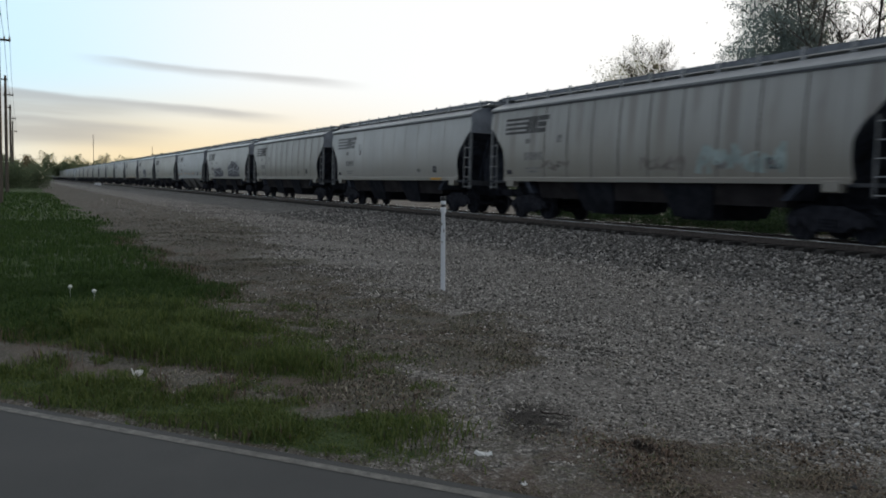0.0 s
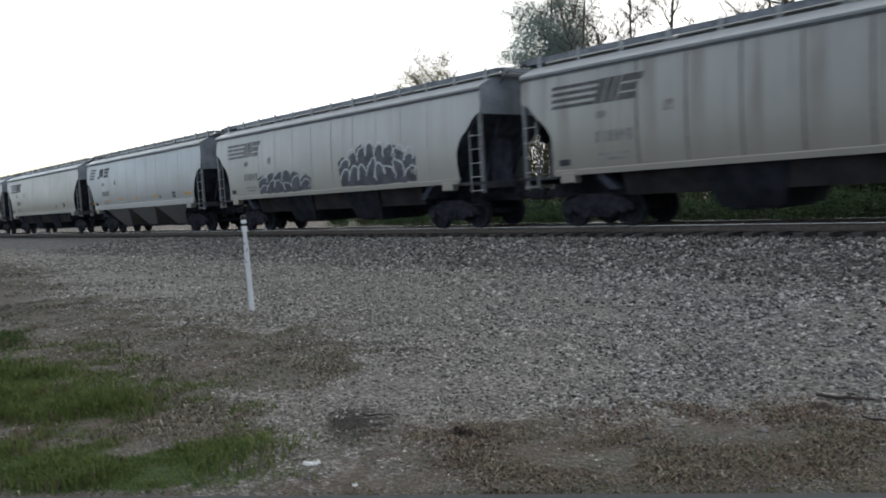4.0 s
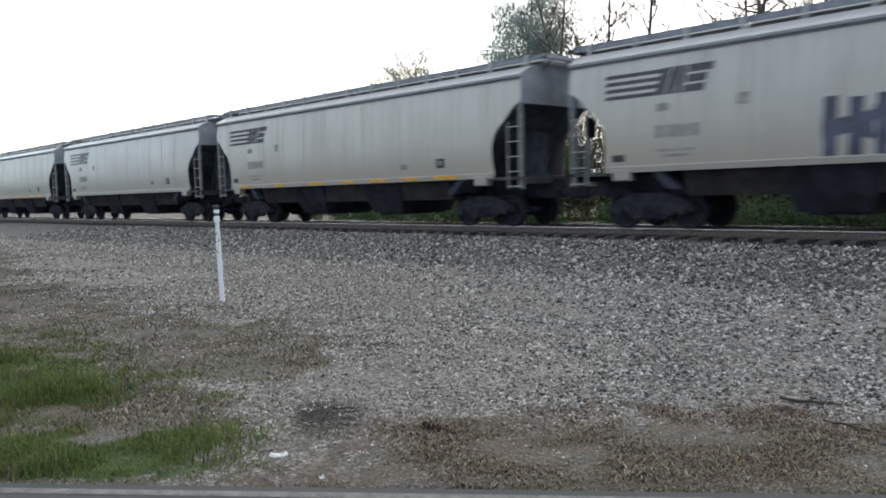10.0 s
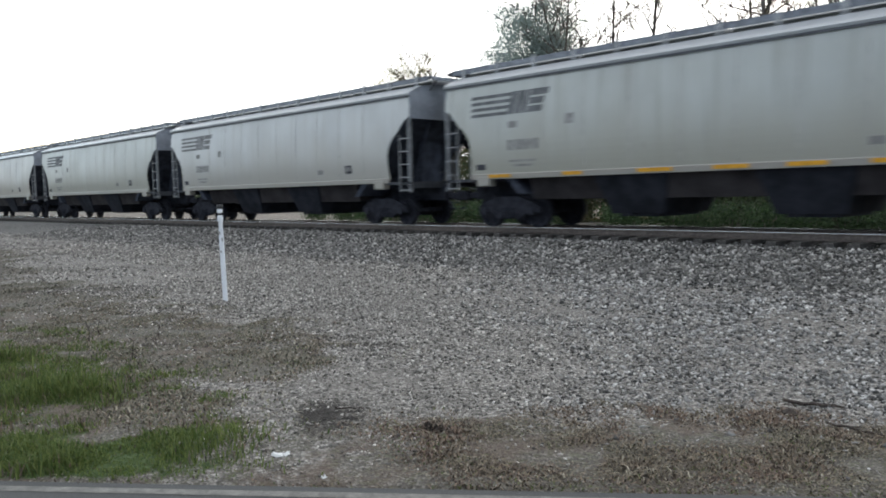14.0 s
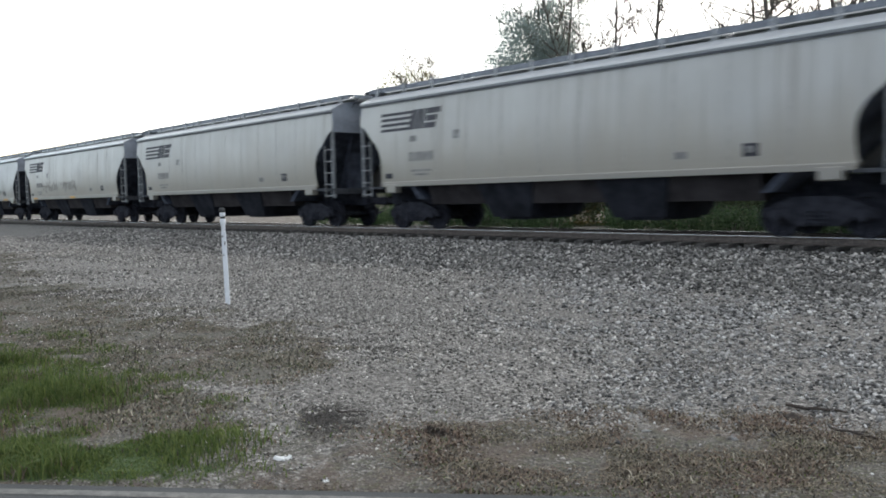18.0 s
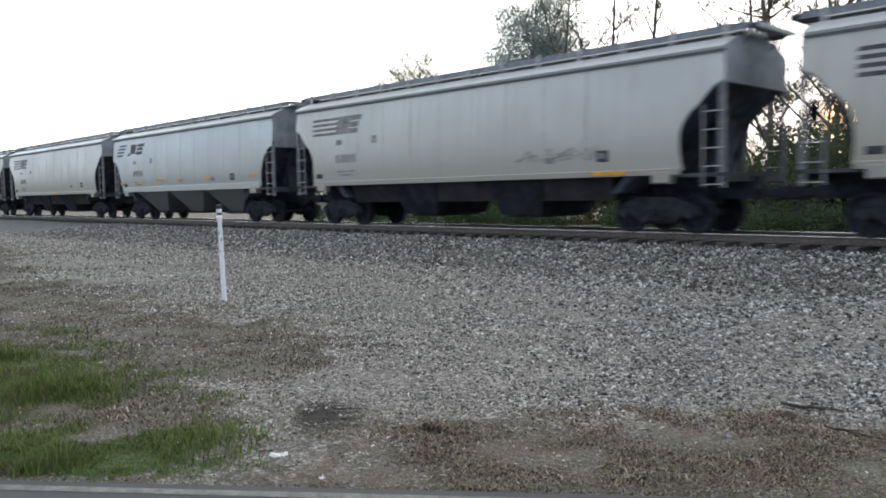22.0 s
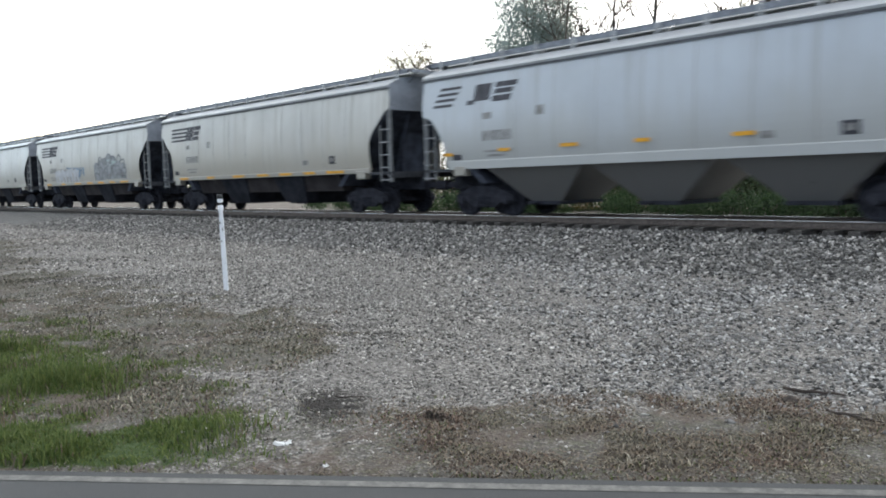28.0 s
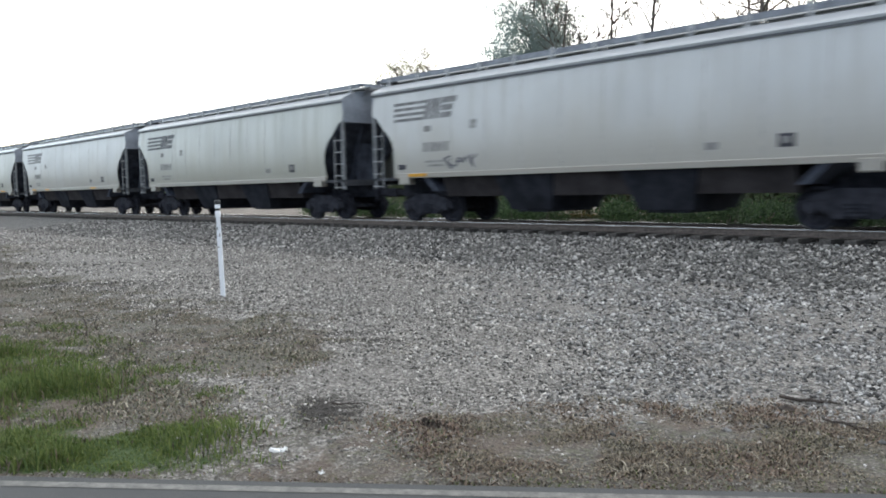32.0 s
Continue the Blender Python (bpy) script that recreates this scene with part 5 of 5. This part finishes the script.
def hopper(paint, new_style, ink):
    half = 7.64 if new_style else 8.225
    cut = cut_new if new_style else cut_old
    top, sill = (2.95, 1.60) if new_style else (3.38, 1.51)
    car = tagged(new("hopper_car"), "pale blue-grey covered hopper car with three exposed hopper bays" if new_style else
                 "weathered grey covered hopper car with arched dark end cut-outs", "train car", "cars of the freight train")
    for sgn in (-1, 1):
        part("side_sheet", side_sheet(half, cut, sgn), paint, car, smooth=False)
        part("side_sill", Shape().along_x(-half + 1.05, half - 1.05, [(sgn * 1.55, 1.36), (sgn * 1.60, 1.36), (sgn * 1.605, sill - 0.02), (sgn * 1.595, sill), (sgn * 1.55, sill)]), NEW_PAINT if new_style else SILL, car, "grimy steel side sill")
        # raised dark strip in place of the eave's shadow gap
        part("eave_groove", Shape().along_x(-half, half, [(sgn * 1.50, 3.985), (sgn * 1.57, 3.985), (sgn * 1.575, 4.03), (sgn * 1.50, 4.03)]), EAVE, car, "dark strip drawn as the shadow under the eave")
        # roof walk on brackets
        part("roof_walk", Shape().box(-half - 0.25, half + 0.25, sgn * 0.78 - 0.2, sgn * 0.78 + 0.2, 4.60, 4.63), WALKWAY, car, "dark galvanised grating walkway")
        part("walk_edge", Shape().box(-half - 0.25, half + 0.25, sgn * 0.97 - 0.015, sgn * 0.97 + 0.015, 4.49, 4.635), WALKWAY, car, "dark walkway fascia")
        n = 13
        for i in range(n):
            x = -half + 0.25 + (2 * half - 0.5) * i / (n - 1)
            part("walk_bracket", Shape().add([(x - 0.045, sgn * 1.0, 4.30), (x + 0.045, sgn * 1.0, 4.30), (x + 0.045, sgn * 1.06, 4.30), (x - 0.045, sgn * 1.06, 4.30),
                                              (x - 0.045, sgn * 0.995, 4.69), (x + 0.045, sgn * 0.995, 4.69), (x + 0.045, sgn * 1.03, 4.69), (x - 0.045, sgn * 1.03, 4.69)],
                                             [(0, 1, 2, 3), (7, 6, 5, 4), (0, 4, 5, 1), (1, 5, 6, 2), (2, 6, 7, 3), (3, 7, 4, 0)]), BRACKET, car)
    part("roof", Shape().along_x(-half, half, [(-1.59, 4.032), (-1.60, 4.09), (-1.54, 4.14), (-1.05, 4.36), (-0.4, 4.45), (0.4, 4.45), (1.05, 4.36), (1.54, 4.14), (1.60, 4.09), (1.59, 4.032)]), ROOF, car, "pale grey arched roof")
    for i in range(4):
        x = -half + (i + 0.5) * half / 2
        part("hatch_cover", Shape().box(x - half / 4 + 0.06, x + half / 4 - 0.06, -0.55, 0.55, 4.42, 4.595, 0.06), ROOF, car, "long trough hatch cover")
    rung = {(e, sgn): Shape().tube([(e * (half - 0.04), sgn * 1.6, 0), (e * (half - 0.48), sgn * 1.6, 0)], 0.014, 6).mesh("rung", BRACKET) for e in (-1, 1) for sgn in (-1, 1)}
    for e in (-1, 1):
        xe = e * half
        crown_ = [(-1.54, top), (-1.565, 3.9), (-1.56, 4.09), (-1.50, 4.14), (-1.03, 4.355), (-0.4, 4.445), (0.4, 4.445), (1.03, 4.355), (1.50, 4.14), (1.56, 4.09), (1.565, 3.9), (1.54, top)]
        part("end_sheet", Shape().along_x(min(xe - e * 0.02, xe + e * 0.006), max(xe - e * 0.02, xe + e * 0.006), crown_).box(min(xe, xe + e * 0.05), max(xe, xe + e * 0.05), -1.53, 1.53, top - 0.06, top + 0.03), END_PALE, car, "grimy grey upper end sheet, shade in its colour")
        part("cross_walk", Shape().box(min(xe + e * 0.02, xe + e * 0.46), max(xe + e * 0.02, xe + e * 0.46), -1.0, 1.0, 4.575, 4.60).box(min(xe + e * 0.43, xe + e * 0.47), max(xe + e * 0.43, xe + e * 0.47), -1.02, 1.02, 4.50, 4.605), WALKWAY, car, "dark grating step across the car's end")
        for sy in (-0.7, 0.7):
            part("walk_stay", Shape().tube([(xe, sy, 4.22), (xe + e * 0.42, sy, 4.56)], 0.02, 6), WALKWAY, car)
        # the shade under the slope is painted into these sheets and struts
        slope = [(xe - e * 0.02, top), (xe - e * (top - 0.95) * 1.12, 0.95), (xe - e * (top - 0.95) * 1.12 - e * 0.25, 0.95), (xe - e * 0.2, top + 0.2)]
        part("slope_sheet", Shape().along_y(-1.5, 1.5, slope), END_SHADE, car, "sloped end sheet with shade in its dark colour")
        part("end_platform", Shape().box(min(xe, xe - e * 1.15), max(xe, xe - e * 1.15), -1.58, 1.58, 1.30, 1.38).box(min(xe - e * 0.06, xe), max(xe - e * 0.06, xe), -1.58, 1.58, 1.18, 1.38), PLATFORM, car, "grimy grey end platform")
        part("end_bulkhead", Shape().box(min(xe - e * 0.72, xe - e * 0.80), max(xe - e * 0.72, xe - e * 0.80), -0.45, 0.45, 1.37, top - 0.7), END_SHADE, car, "centre bulkhead under the slope, shade in its dark colour")
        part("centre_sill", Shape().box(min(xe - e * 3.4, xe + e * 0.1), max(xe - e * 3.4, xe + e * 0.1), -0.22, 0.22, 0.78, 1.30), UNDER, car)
        part("coupler", Shape().box(min(xe, xe + e * 0.62), max(xe, xe + e * 0.62), -0.09, 0.09, 0.82, 1.0, 0.02).box(min(xe + e * 0.55, xe + e * 0.80), max(xe + e * 0.55, xe + e * 0.80), -0.17, 0.15, 0.76, 1.06, 0.04), STEEL, car)
        part("air_hose", Shape().tube([(xe + e * 0.3, -0.35, 0.85), (xe + e * 0.45, -0.36, 0.55), (xe + e * 0.7, -0.3, 0.5)], 0.025, 6), UNDER, car)
        part("end_strut", Shape().tube([(xe - e * 0.9, -0.6, 1.35), (xe - e * 0.15, -0.6, top)], 0.05, 6), END_SHADE, car)
        part("end_strut", Shape().tube([(xe - e * 0.9, 0.6, 1.35), (xe - e * 0.15, 0.6, top)], 0.05, 6), END_SHADE, car)
        for sgn in (-1, 1):
            part("corner_post", Shape().box(min(xe - e * 0.13, xe), max(xe - e * 0.13, xe), sgn * 1.535 - 0.04, sgn * 1.535 + 0.04, 1.05, top + 0.05), LADDER, car, "grey steel corner post")
            ladder = part("ladder", Shape().box(min(xe - e * 0.53, xe - e * 0.46), max(xe - e * 0.53, xe - e * 0.46), sgn * 1.56 - 0.02, sgn * 1.56 + 0.02, 1.06, 1.12), LADDER, car, "grey steel side ladder")
            part("stile", Shape().box(min(xe - e * 0.52, xe - e * 0.47), max(xe - e * 0.52, xe - e * 0.47), sgn * 1.58 - 0.02, sgn * 1.58 + 0.02, 1.1, 2.86), LADDER, ladder)
            for i in range(5):
                part("rung", rung[e, sgn], BRACKET, ladder, at=pose(0, 0, 1.12 + 0.40 * i))
            part("stirrup", Shape().tube([(xe - e * 0.08, sgn * 1.57, 1.1), (xe - e * 0.08, sgn * 1.57, 0.72), (xe - e * 0.46, sgn * 1.57, 0.72), (xe - e * 0.46, sgn * 1.57, 1.1)], 0.016, 6), UNDER, car, "dark step stirrup")
            part("bolster_end", Shape().box(xe - e * 1.52 - 0.23, xe - e * 1.52 + 0.23, sgn * 1.5 - 0.12, sgn * 1.5 + 0.12, 1.16, 1.45, 0.03), SILL, car, "grimy bolster end and jacking pad")
        truck(car, e * (half - 1.95))
    part("brake_wheel", Shape().lathe_y([(0.24, -0.02), (0.28, -0.02), (0.28, 0.02), (0.24, 0.02)], 16), UNDER, car, "brake hand wheel", pose(-half - 0.12, -0.5, 2.6, 0, 0, 90))
    n = 3 if new_style else 2
    pitch = 3.55 if new_style else 4.1
    if not new_style:
        part("belly_sheet", Shape().along_x(-5.2, 5.2, [(-1.42, 1.44), (-1.2, 0.78), (1.2, 0.78), (1.42, 1.44)]), BELLY, car, "rusty sloping belly sheet with underside shade in its colour")
    for i in range(n):
        x = (i - (n - 1) / 2) * pitch
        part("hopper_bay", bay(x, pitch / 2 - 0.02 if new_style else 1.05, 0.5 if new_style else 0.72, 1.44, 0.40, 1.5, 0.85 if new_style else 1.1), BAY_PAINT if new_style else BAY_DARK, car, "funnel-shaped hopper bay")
        part("outlet_gate", Shape().box(x - 0.55, x + 0.55, -1.0, 1.0, 0.33, 0.42).tube([(x - 0.2, -1.25, 0.38), (x - 0.2, 1.25, 0.38)], 0.03, 6), UNDER, car, "discharge gate")
    # marks on the near side: striped emblem, lettering and data worn to plain bars
    x0 = -half
    if new_style:
        stripes = [bar(x0 + 0.46 + 0.10 * i, x0 + 1.25 + 0.12 * i, 3.17 + 0.16 * i, 3.25 + 0.16 * i, 0.05) for i in range(4)]
        blocks = [bar(x0 + 1.85, x0 + 2.15, 3.16, 3.28, 0.03), bar(x0 + 2.1, x0 + 2.72, 3.24, 3.70, 0.12), bar(x0 + 2.82, x0 + 3.5, 3.18, 3.34, 0.04), bar(x0 + 2.9, x0 + 3.56, 3.39, 3.52, 0.04), bar(x0 + 2.94, x0 + 3.72, 3.56, 3.70, 0.05)]
        reflect = [(0.95, 1.32, 1.78), (3.1, 3.5, 1.84), (5.2, 5.75, 1.86), (7.4, 7.8, 1.86), (9.8, 10.3, 1.86), (13.6, 14.2, 1.86)]
    else:
        stripes = [bar(x0 + 1.08, x0 + 2.45 + 0.045 * i, 3.09 + 0.165 * i, 3.18 + 0.165 * i, 0.03) for i in range(4)]
        blocks = [bar(x0 + 2.42, x0 + 2.66, 3.09, 3.69, 0.20), bar(x0 + 2.69, x0 + 2.90, 3.09, 3.69, 0.20), bar(x0 + 2.93, x0 + 3.08, 3.09, 3.69, 0.20),
                  bar(x0 + 3.12, x0 + 3.62, 3.09, 3.25, 0.05), bar(x0 + 3.20, x0 + 3.68, 3.30, 3.47, 0.05), bar(x0 + 3.26, x0 + 3.84, 3.52, 3.69, 0.05)]
        reflect = [(1.75, 2.55, 1.43), (4.3, 4.9, 1.43), (6.5, 7.4, 1.43), (8.4, 9.2, 1.43), (10.0, 10.8, 1.43), (11.6, 12.3, 1.43), (13.0, 14.0, 1.43)]
    for p in stripes:
        marks(car, "emblem_stripe", [p], ink, "faded black emblem stripe")
    for p in blocks:
        marks(car, "emblem_block", [p], ink, "faded black emblem block")
    marks(car, "stencil_bar", [bar(x0 + 2.48, x0 + 2.80, 2.72, 2.90)], GREY_INK, "worn stencil")
    for i in range(6):
        marks(car, "stencil_bar", [bar(x0 + 2.46 + 0.185 * i, x0 + 2.60 + 0.185 * i, 2.12, 2.40)], GREY_INK, "worn stencil")
    for i, (a, b) in enumerate(((2.5, 3.4), (2.6, 3.3))):
        marks(car, "stencil_bar", [bar(x0 + a, x0 + b, 1.80 - 0.12 * i, 1.86 - 0.12 * i)], GREY_INK, "worn stencil")
    marks(car, "data_panel", [bar(half - 3.3, half - 2.95, 1.72, 2.0)], BLACK, "small dark data panel")
    marks(car, "data_mark", [bar(half - 3.22, half - 3.05, 1.8, 1.94)], GREY_INK) .location = (0, -0.004, 0)
    marks(car, "data_panel", [bar(half - 4.9, half - 4.6, 1.74, 1.9)], GREY_INK)
    marks(car, "data_panel", [bar(x0 + 1.25, x0 + 1.6, 1.62, 1.78)], BLACK, "small dark data panel")
    marks(car, "data_panel", [bar(x0 + 4.4, x0 + 4.66, 2.7, 2.95)], GREY_INK)
    for i in range(11):
        x = x0 + 3.65 + i * 1.31
        if x < half - 1.3:
            marks(car, "seam", [bar(x, x + (0.05 if paint is PAINTS[2] else 0.022), 1.52, 3.98)], SILL if new_style else SEAM_DARK if paint is PAINTS[2] else SEAM)
    return car, reflect


bases = {}


def car_at(k):
    style = "new" if k in (3, 15, 18, 27) else 2 if k in (-1, 1) else (0, 1, 0, 3, 1, 0, 3)[(k * 5 + 3) % 7]
    if style not in bases:
        bases[style] = hopper(NEW_PAINT if style == "new" else PAINTS[style], style == "new", INKS[0] if style == "new" else INKS[style])
        return bases[style][0], bases[style][1]
    base, reflect = bases[style]
    return copy_thing(base, pose(0, 0, 0)), reflect


def ribbon(pts, wide, lift):
    """A sprayed line along pts: a thin strip that follows the side sheet."""
    left, right = [], []
    for i, (x, z) in enumerate(pts):
        (xa, za), (xb, zb) = pts[max(0, i - 1)], pts[min(len(pts) - 1, i + 1)]
        d = math.hypot(xb - xa, zb - za) or 1.0
        ox, oz = -(zb - za) / d * wide / 2, (xb - xa) / d * wide / 2
        left.append((x + ox, z + oz))
        right.append((x - ox, z - oz))
    n = len(pts)
    v = [(x, -(bulge(z) + lift - t), z) for t in (0.0, 0.003) for x, z in left + right]
    f = []
    for i in range(n - 1):
        a, b, c, d = i, i + 1, n + i + 1, n + i
        f += [(a, b, c, d), (a + 2 * n, d + 2 * n, c + 2 * n, b + 2 * n), (a, a + 2 * n, b + 2 * n, b), (d, c, c + 2 * n, d + 2 * n)]
    f += [(0, n, 3 * n, 2 * n), (n - 1, 3 * n - 1, 4 * n - 1, 2 * n - 1)]
    return Shape().add(v, f)


def throw_up(car, rng, x0, x1, z0, z1, count, fill, line, label, wide=0.05):
    """Graffiti as a dark mass with a lumpy top, drawn over with looping letter outlines."""
    step = (x1 - x0) / count
    for i in range(count):
        f = (i + 0.5) / count
        top_ = z0 + (z1 - z0) * (0.66 + 0.30 * math.sin(math.pi * f) + rng.uniform(-0.1, 0.08))
        a, b = x0 + step * i - 0.05, x0 + step * (i + 1) + 0.05
        lean = rng.uniform(-0.1, 0.14)
        mass = [(a, z0 + rng.uniform(0, 0.08)), (b, z0 + rng.uniform(0, 0.08)), (b + lean, top_ - rng.uniform(0.08, 0.2)), ((a + b) / 2 + lean, top_), (a + lean, top_ - rng.uniform(0.08, 0.2))]
        part("graffiti_fill", Shape().add(*on_side(mass, 0.006 + 0.0008 * (i % 3))), fill, car, label)
    for i in range(count):
        f = (i + 0.5) / count
        top_ = z0 + (z1 - z0) * (0.66 + 0.30 * math.sin(math.pi * f) + rng.uniform(-0.08, 0.08))
        cx, cut_ = x0 + step * (i + 0.5), rng.uniform(0.38, 0.6)
        for j, (lo, hi) in enumerate(((z0 + 0.02, z0 + (top_ - z0) * (cut_ + 0.08)), (z0 + (top_ - z0) * cut_, top_ + 0.02))):
            w_, tilt = step * rng.uniform(0.42, 0.62), rng.uniform(-0.12, 0.2)
            turn = rng.uniform(-0.5, 0.1)
            loop = []
            for q in range(9):
                a = turn + 3.6 * q / 8
                r = 1 + rng.uniform(-0.16, 0.16)
                loop.append((cx + w_ * r * math.cos(a) + tilt * math.sin(a), (lo + hi) / 2 + (hi - lo) / 2 * r * math.sin(a)))
            part("graffiti_line", ribbon(loop, wide, 0.0095 + 0.0008 * ((2 * i + j) % 4)), line, car, label)


def scrawl(car, rng, x0, x1, z0, z1, count, fill, label, wide=0.06):
    """Graffiti as loose joined-up strokes that run along the side."""
    step = (x1 - x0) / count
    for i in range(count):
        pts = [(x0 + step * (i + q / 13) + rng.gauss(0, step * 0.2), rng.uniform(z0, z1)) for q in range(14)]
        part("graffiti_stroke", ribbon(pts, wide, 0.006 + 0.0012 * (i % 3)), fill, car, label)


def slabs(car, rng, x0, x1, z0, z1, count, fill, edge, label, thick=0.26):
    """Graffiti as heavy leaning strokes with cross-strokes, a pale edge on one side."""
    wide = (x1 - x0) / count
    for i in range(count):
        a = x0 + wide * i
        top_ = z1 - (z1 - z0) * rng.uniform(0.0, 0.12)
        s, e = Shape(), Shape()
        e.add(*on_side(bar(a - 0.05, a + thick, z0, top_ + 0.03, 0.05), 0.006))
        s.add(*on_side(bar(a, a + thick, z0, top_, 0.05), 0.008))
        if i < count - 1:
            z = z0 + (z1 - z0) * rng.uniform(0.25, 0.6)
            cross = on_side([(a, z), (a + wide, z + rng.uniform(-0.2, 0.25)), (a + wide, z + 0.42), (a, z + 0.3)], 0.0092)
            part("graffiti_stroke", Shape().add(*cross), fill, car, label)
        part("graffiti_edge", e, edge, car, label)
        part("graffiti_stroke", s, fill, car, label)


cars = {}
for k in range(-2, 39):
    car, reflect = car_at(k)
    cars[k] = car
for k, car in cars.items():
    half = 7.64 if k in (3, 15, 18, 27) else 8.225
    rng = random.Random(100 + k)
    style = bases["new"][1] if half < 8 else bases[0][1]
    shown = style if half < 8 or k in (6, 8, 19, 20) else {0: style[-1:], 14: style[-1:]}.get(k, [r for r in style if rng.random() < 0.1])
    for a, b, z in shown:
        marks(car, "reflector_strip", [bar(-half + a, -half + b, z - 0.035, z + 0.055)], YELLOW, "yellow reflective strip").location = (0, -0.065, 0)


def decorate():
    r = random.Random(77)
    dark = "white-edged dark graffiti"
    throw_up(cars[2], r, -4.6, -0.9, 1.5, 2.5, 6, SPRAY_DARK, SPRAY_PALE, dark, 0.045)
    throw_up(cars[2], r, 1.2, 5.2, 1.5, 2.95, 8, SPRAY_DARK, SPRAY_WHITE, dark, 0.055)
    slabs(cars[5], r, -2.1, 1.25, 1.46, 2.68, 7, SPRAY_INK, SPRAY_PALE, "dark block graffiti")
    scrawl(cars[-1], r, -4.8, -3.2, 1.75, 2.1, 2, SPRAY_BROWN, "faded brown graffiti", 0.07)
    scrawl(cars[-1], r, 2.6, 5.5, 1.6, 2.4, 5, SPRAY_TEAL, "faded teal graffiti", 0.14)
    scrawl(cars[-1], r, 0.3, 2.1, 1.7, 2.15, 3, SPRAY_BROWN, "faded brown graffiti", 0.07)
    scrawl(cars[13], r, -4.6, -1.9, 1.75, 2.45, 4, SPRAY_BROWN, "faded brown graffiti", 0.045)
    scrawl(cars[13], r, -1.3, 1.4, 1.75, 2.4, 4, SPRAY_BROWN, "faded brown graffiti", 0.05)
    scrawl(cars[14], r, 2.4, 5.0, 1.78, 2.15, 4, SPRAY_BROWN, "thin faded graffiti", 0.03)
    slabs(cars[20], r, -4.9, -0.9, 1.5, 2.3, 8, SPRAY_PALE, SPRAY_BROWN, "pale grey and brown graffiti", 0.3)
    throw_up(cars[20], r, 1.4, 5.5, 1.55, 2.9, 7, SPRAY_GREY, SPRAY_SMOKE, "grey bubble graffiti", 0.07)
    scrawl(cars[20], r, 3.0, 4.6, 2.3, 2.7, 2, SPRAY_TEAL, "teal graffiti highlights", 0.07)
    scrawl(cars[20], r, -1.5, -0.2, 1.65, 2.35, 2, SPRAY_BLUE, "blue graffiti shadow", 0.10)
    scrawl(cars[20], r, -2.9, -0.4, 2.2, 2.42, 3, SPRAY_BLUE, "thin blue graffiti edge", 0.04)
    scrawl(cars[20], r, -2.1, -1.4, 1.6, 2.3, 1, SPRAY_RUST, "orange-brown graffiti strokes", 0.08)
    scrawl(cars[21], r, -4.9, -3.7, 1.6, 2.0, 2, SPRAY_DARK, "small dark graffiti", 0.05)


decorate()


def lead_end(k, t):
    """Where the gap ahead of car k stands at t seconds; the train slowly gathers speed."""
    s = -27.612 + 12.0285 * t + 0.013232 * t * t + 4.278e-5 * t ** 3
    return s - sum(16.86 if j in (3, 15, 18, 27) else 18.03 for j in range(0, k)) + sum(18.03 for j in range(k, 0))


def car_x(k, t):
    return lead_end(k, t) - (16.86 if k in (3, 15, 18, 27) else 18.03) / 2


def motions():
    seconds = [float(i) for i in range(33)]
    for k, car in cars.items():
        walk(car, [(t, pose(car_x(k, t), TRACK_Y, RAIL_Z)) for t in seconds])
        inside = [i / FPS for i in range(0, 32 * FPS + 1) if -44 < car_x(k, i / FPS) < 9]
        if not inside:
            continue
        times = ([0.0] if inside[0] > 0 else []) + inside + ([32.0] if inside[-1] < 32 else [])
        for o in car.children_recursive:
            if o.name.startswith("wheelset"):
                sx = o.matrix_basis.translation.x
                walk(o, [(t, pose(sx, 0, 0.457, 0, math.degrees(car_x(k, t) / 0.457) % 360, 0)) for t in times])


motions()
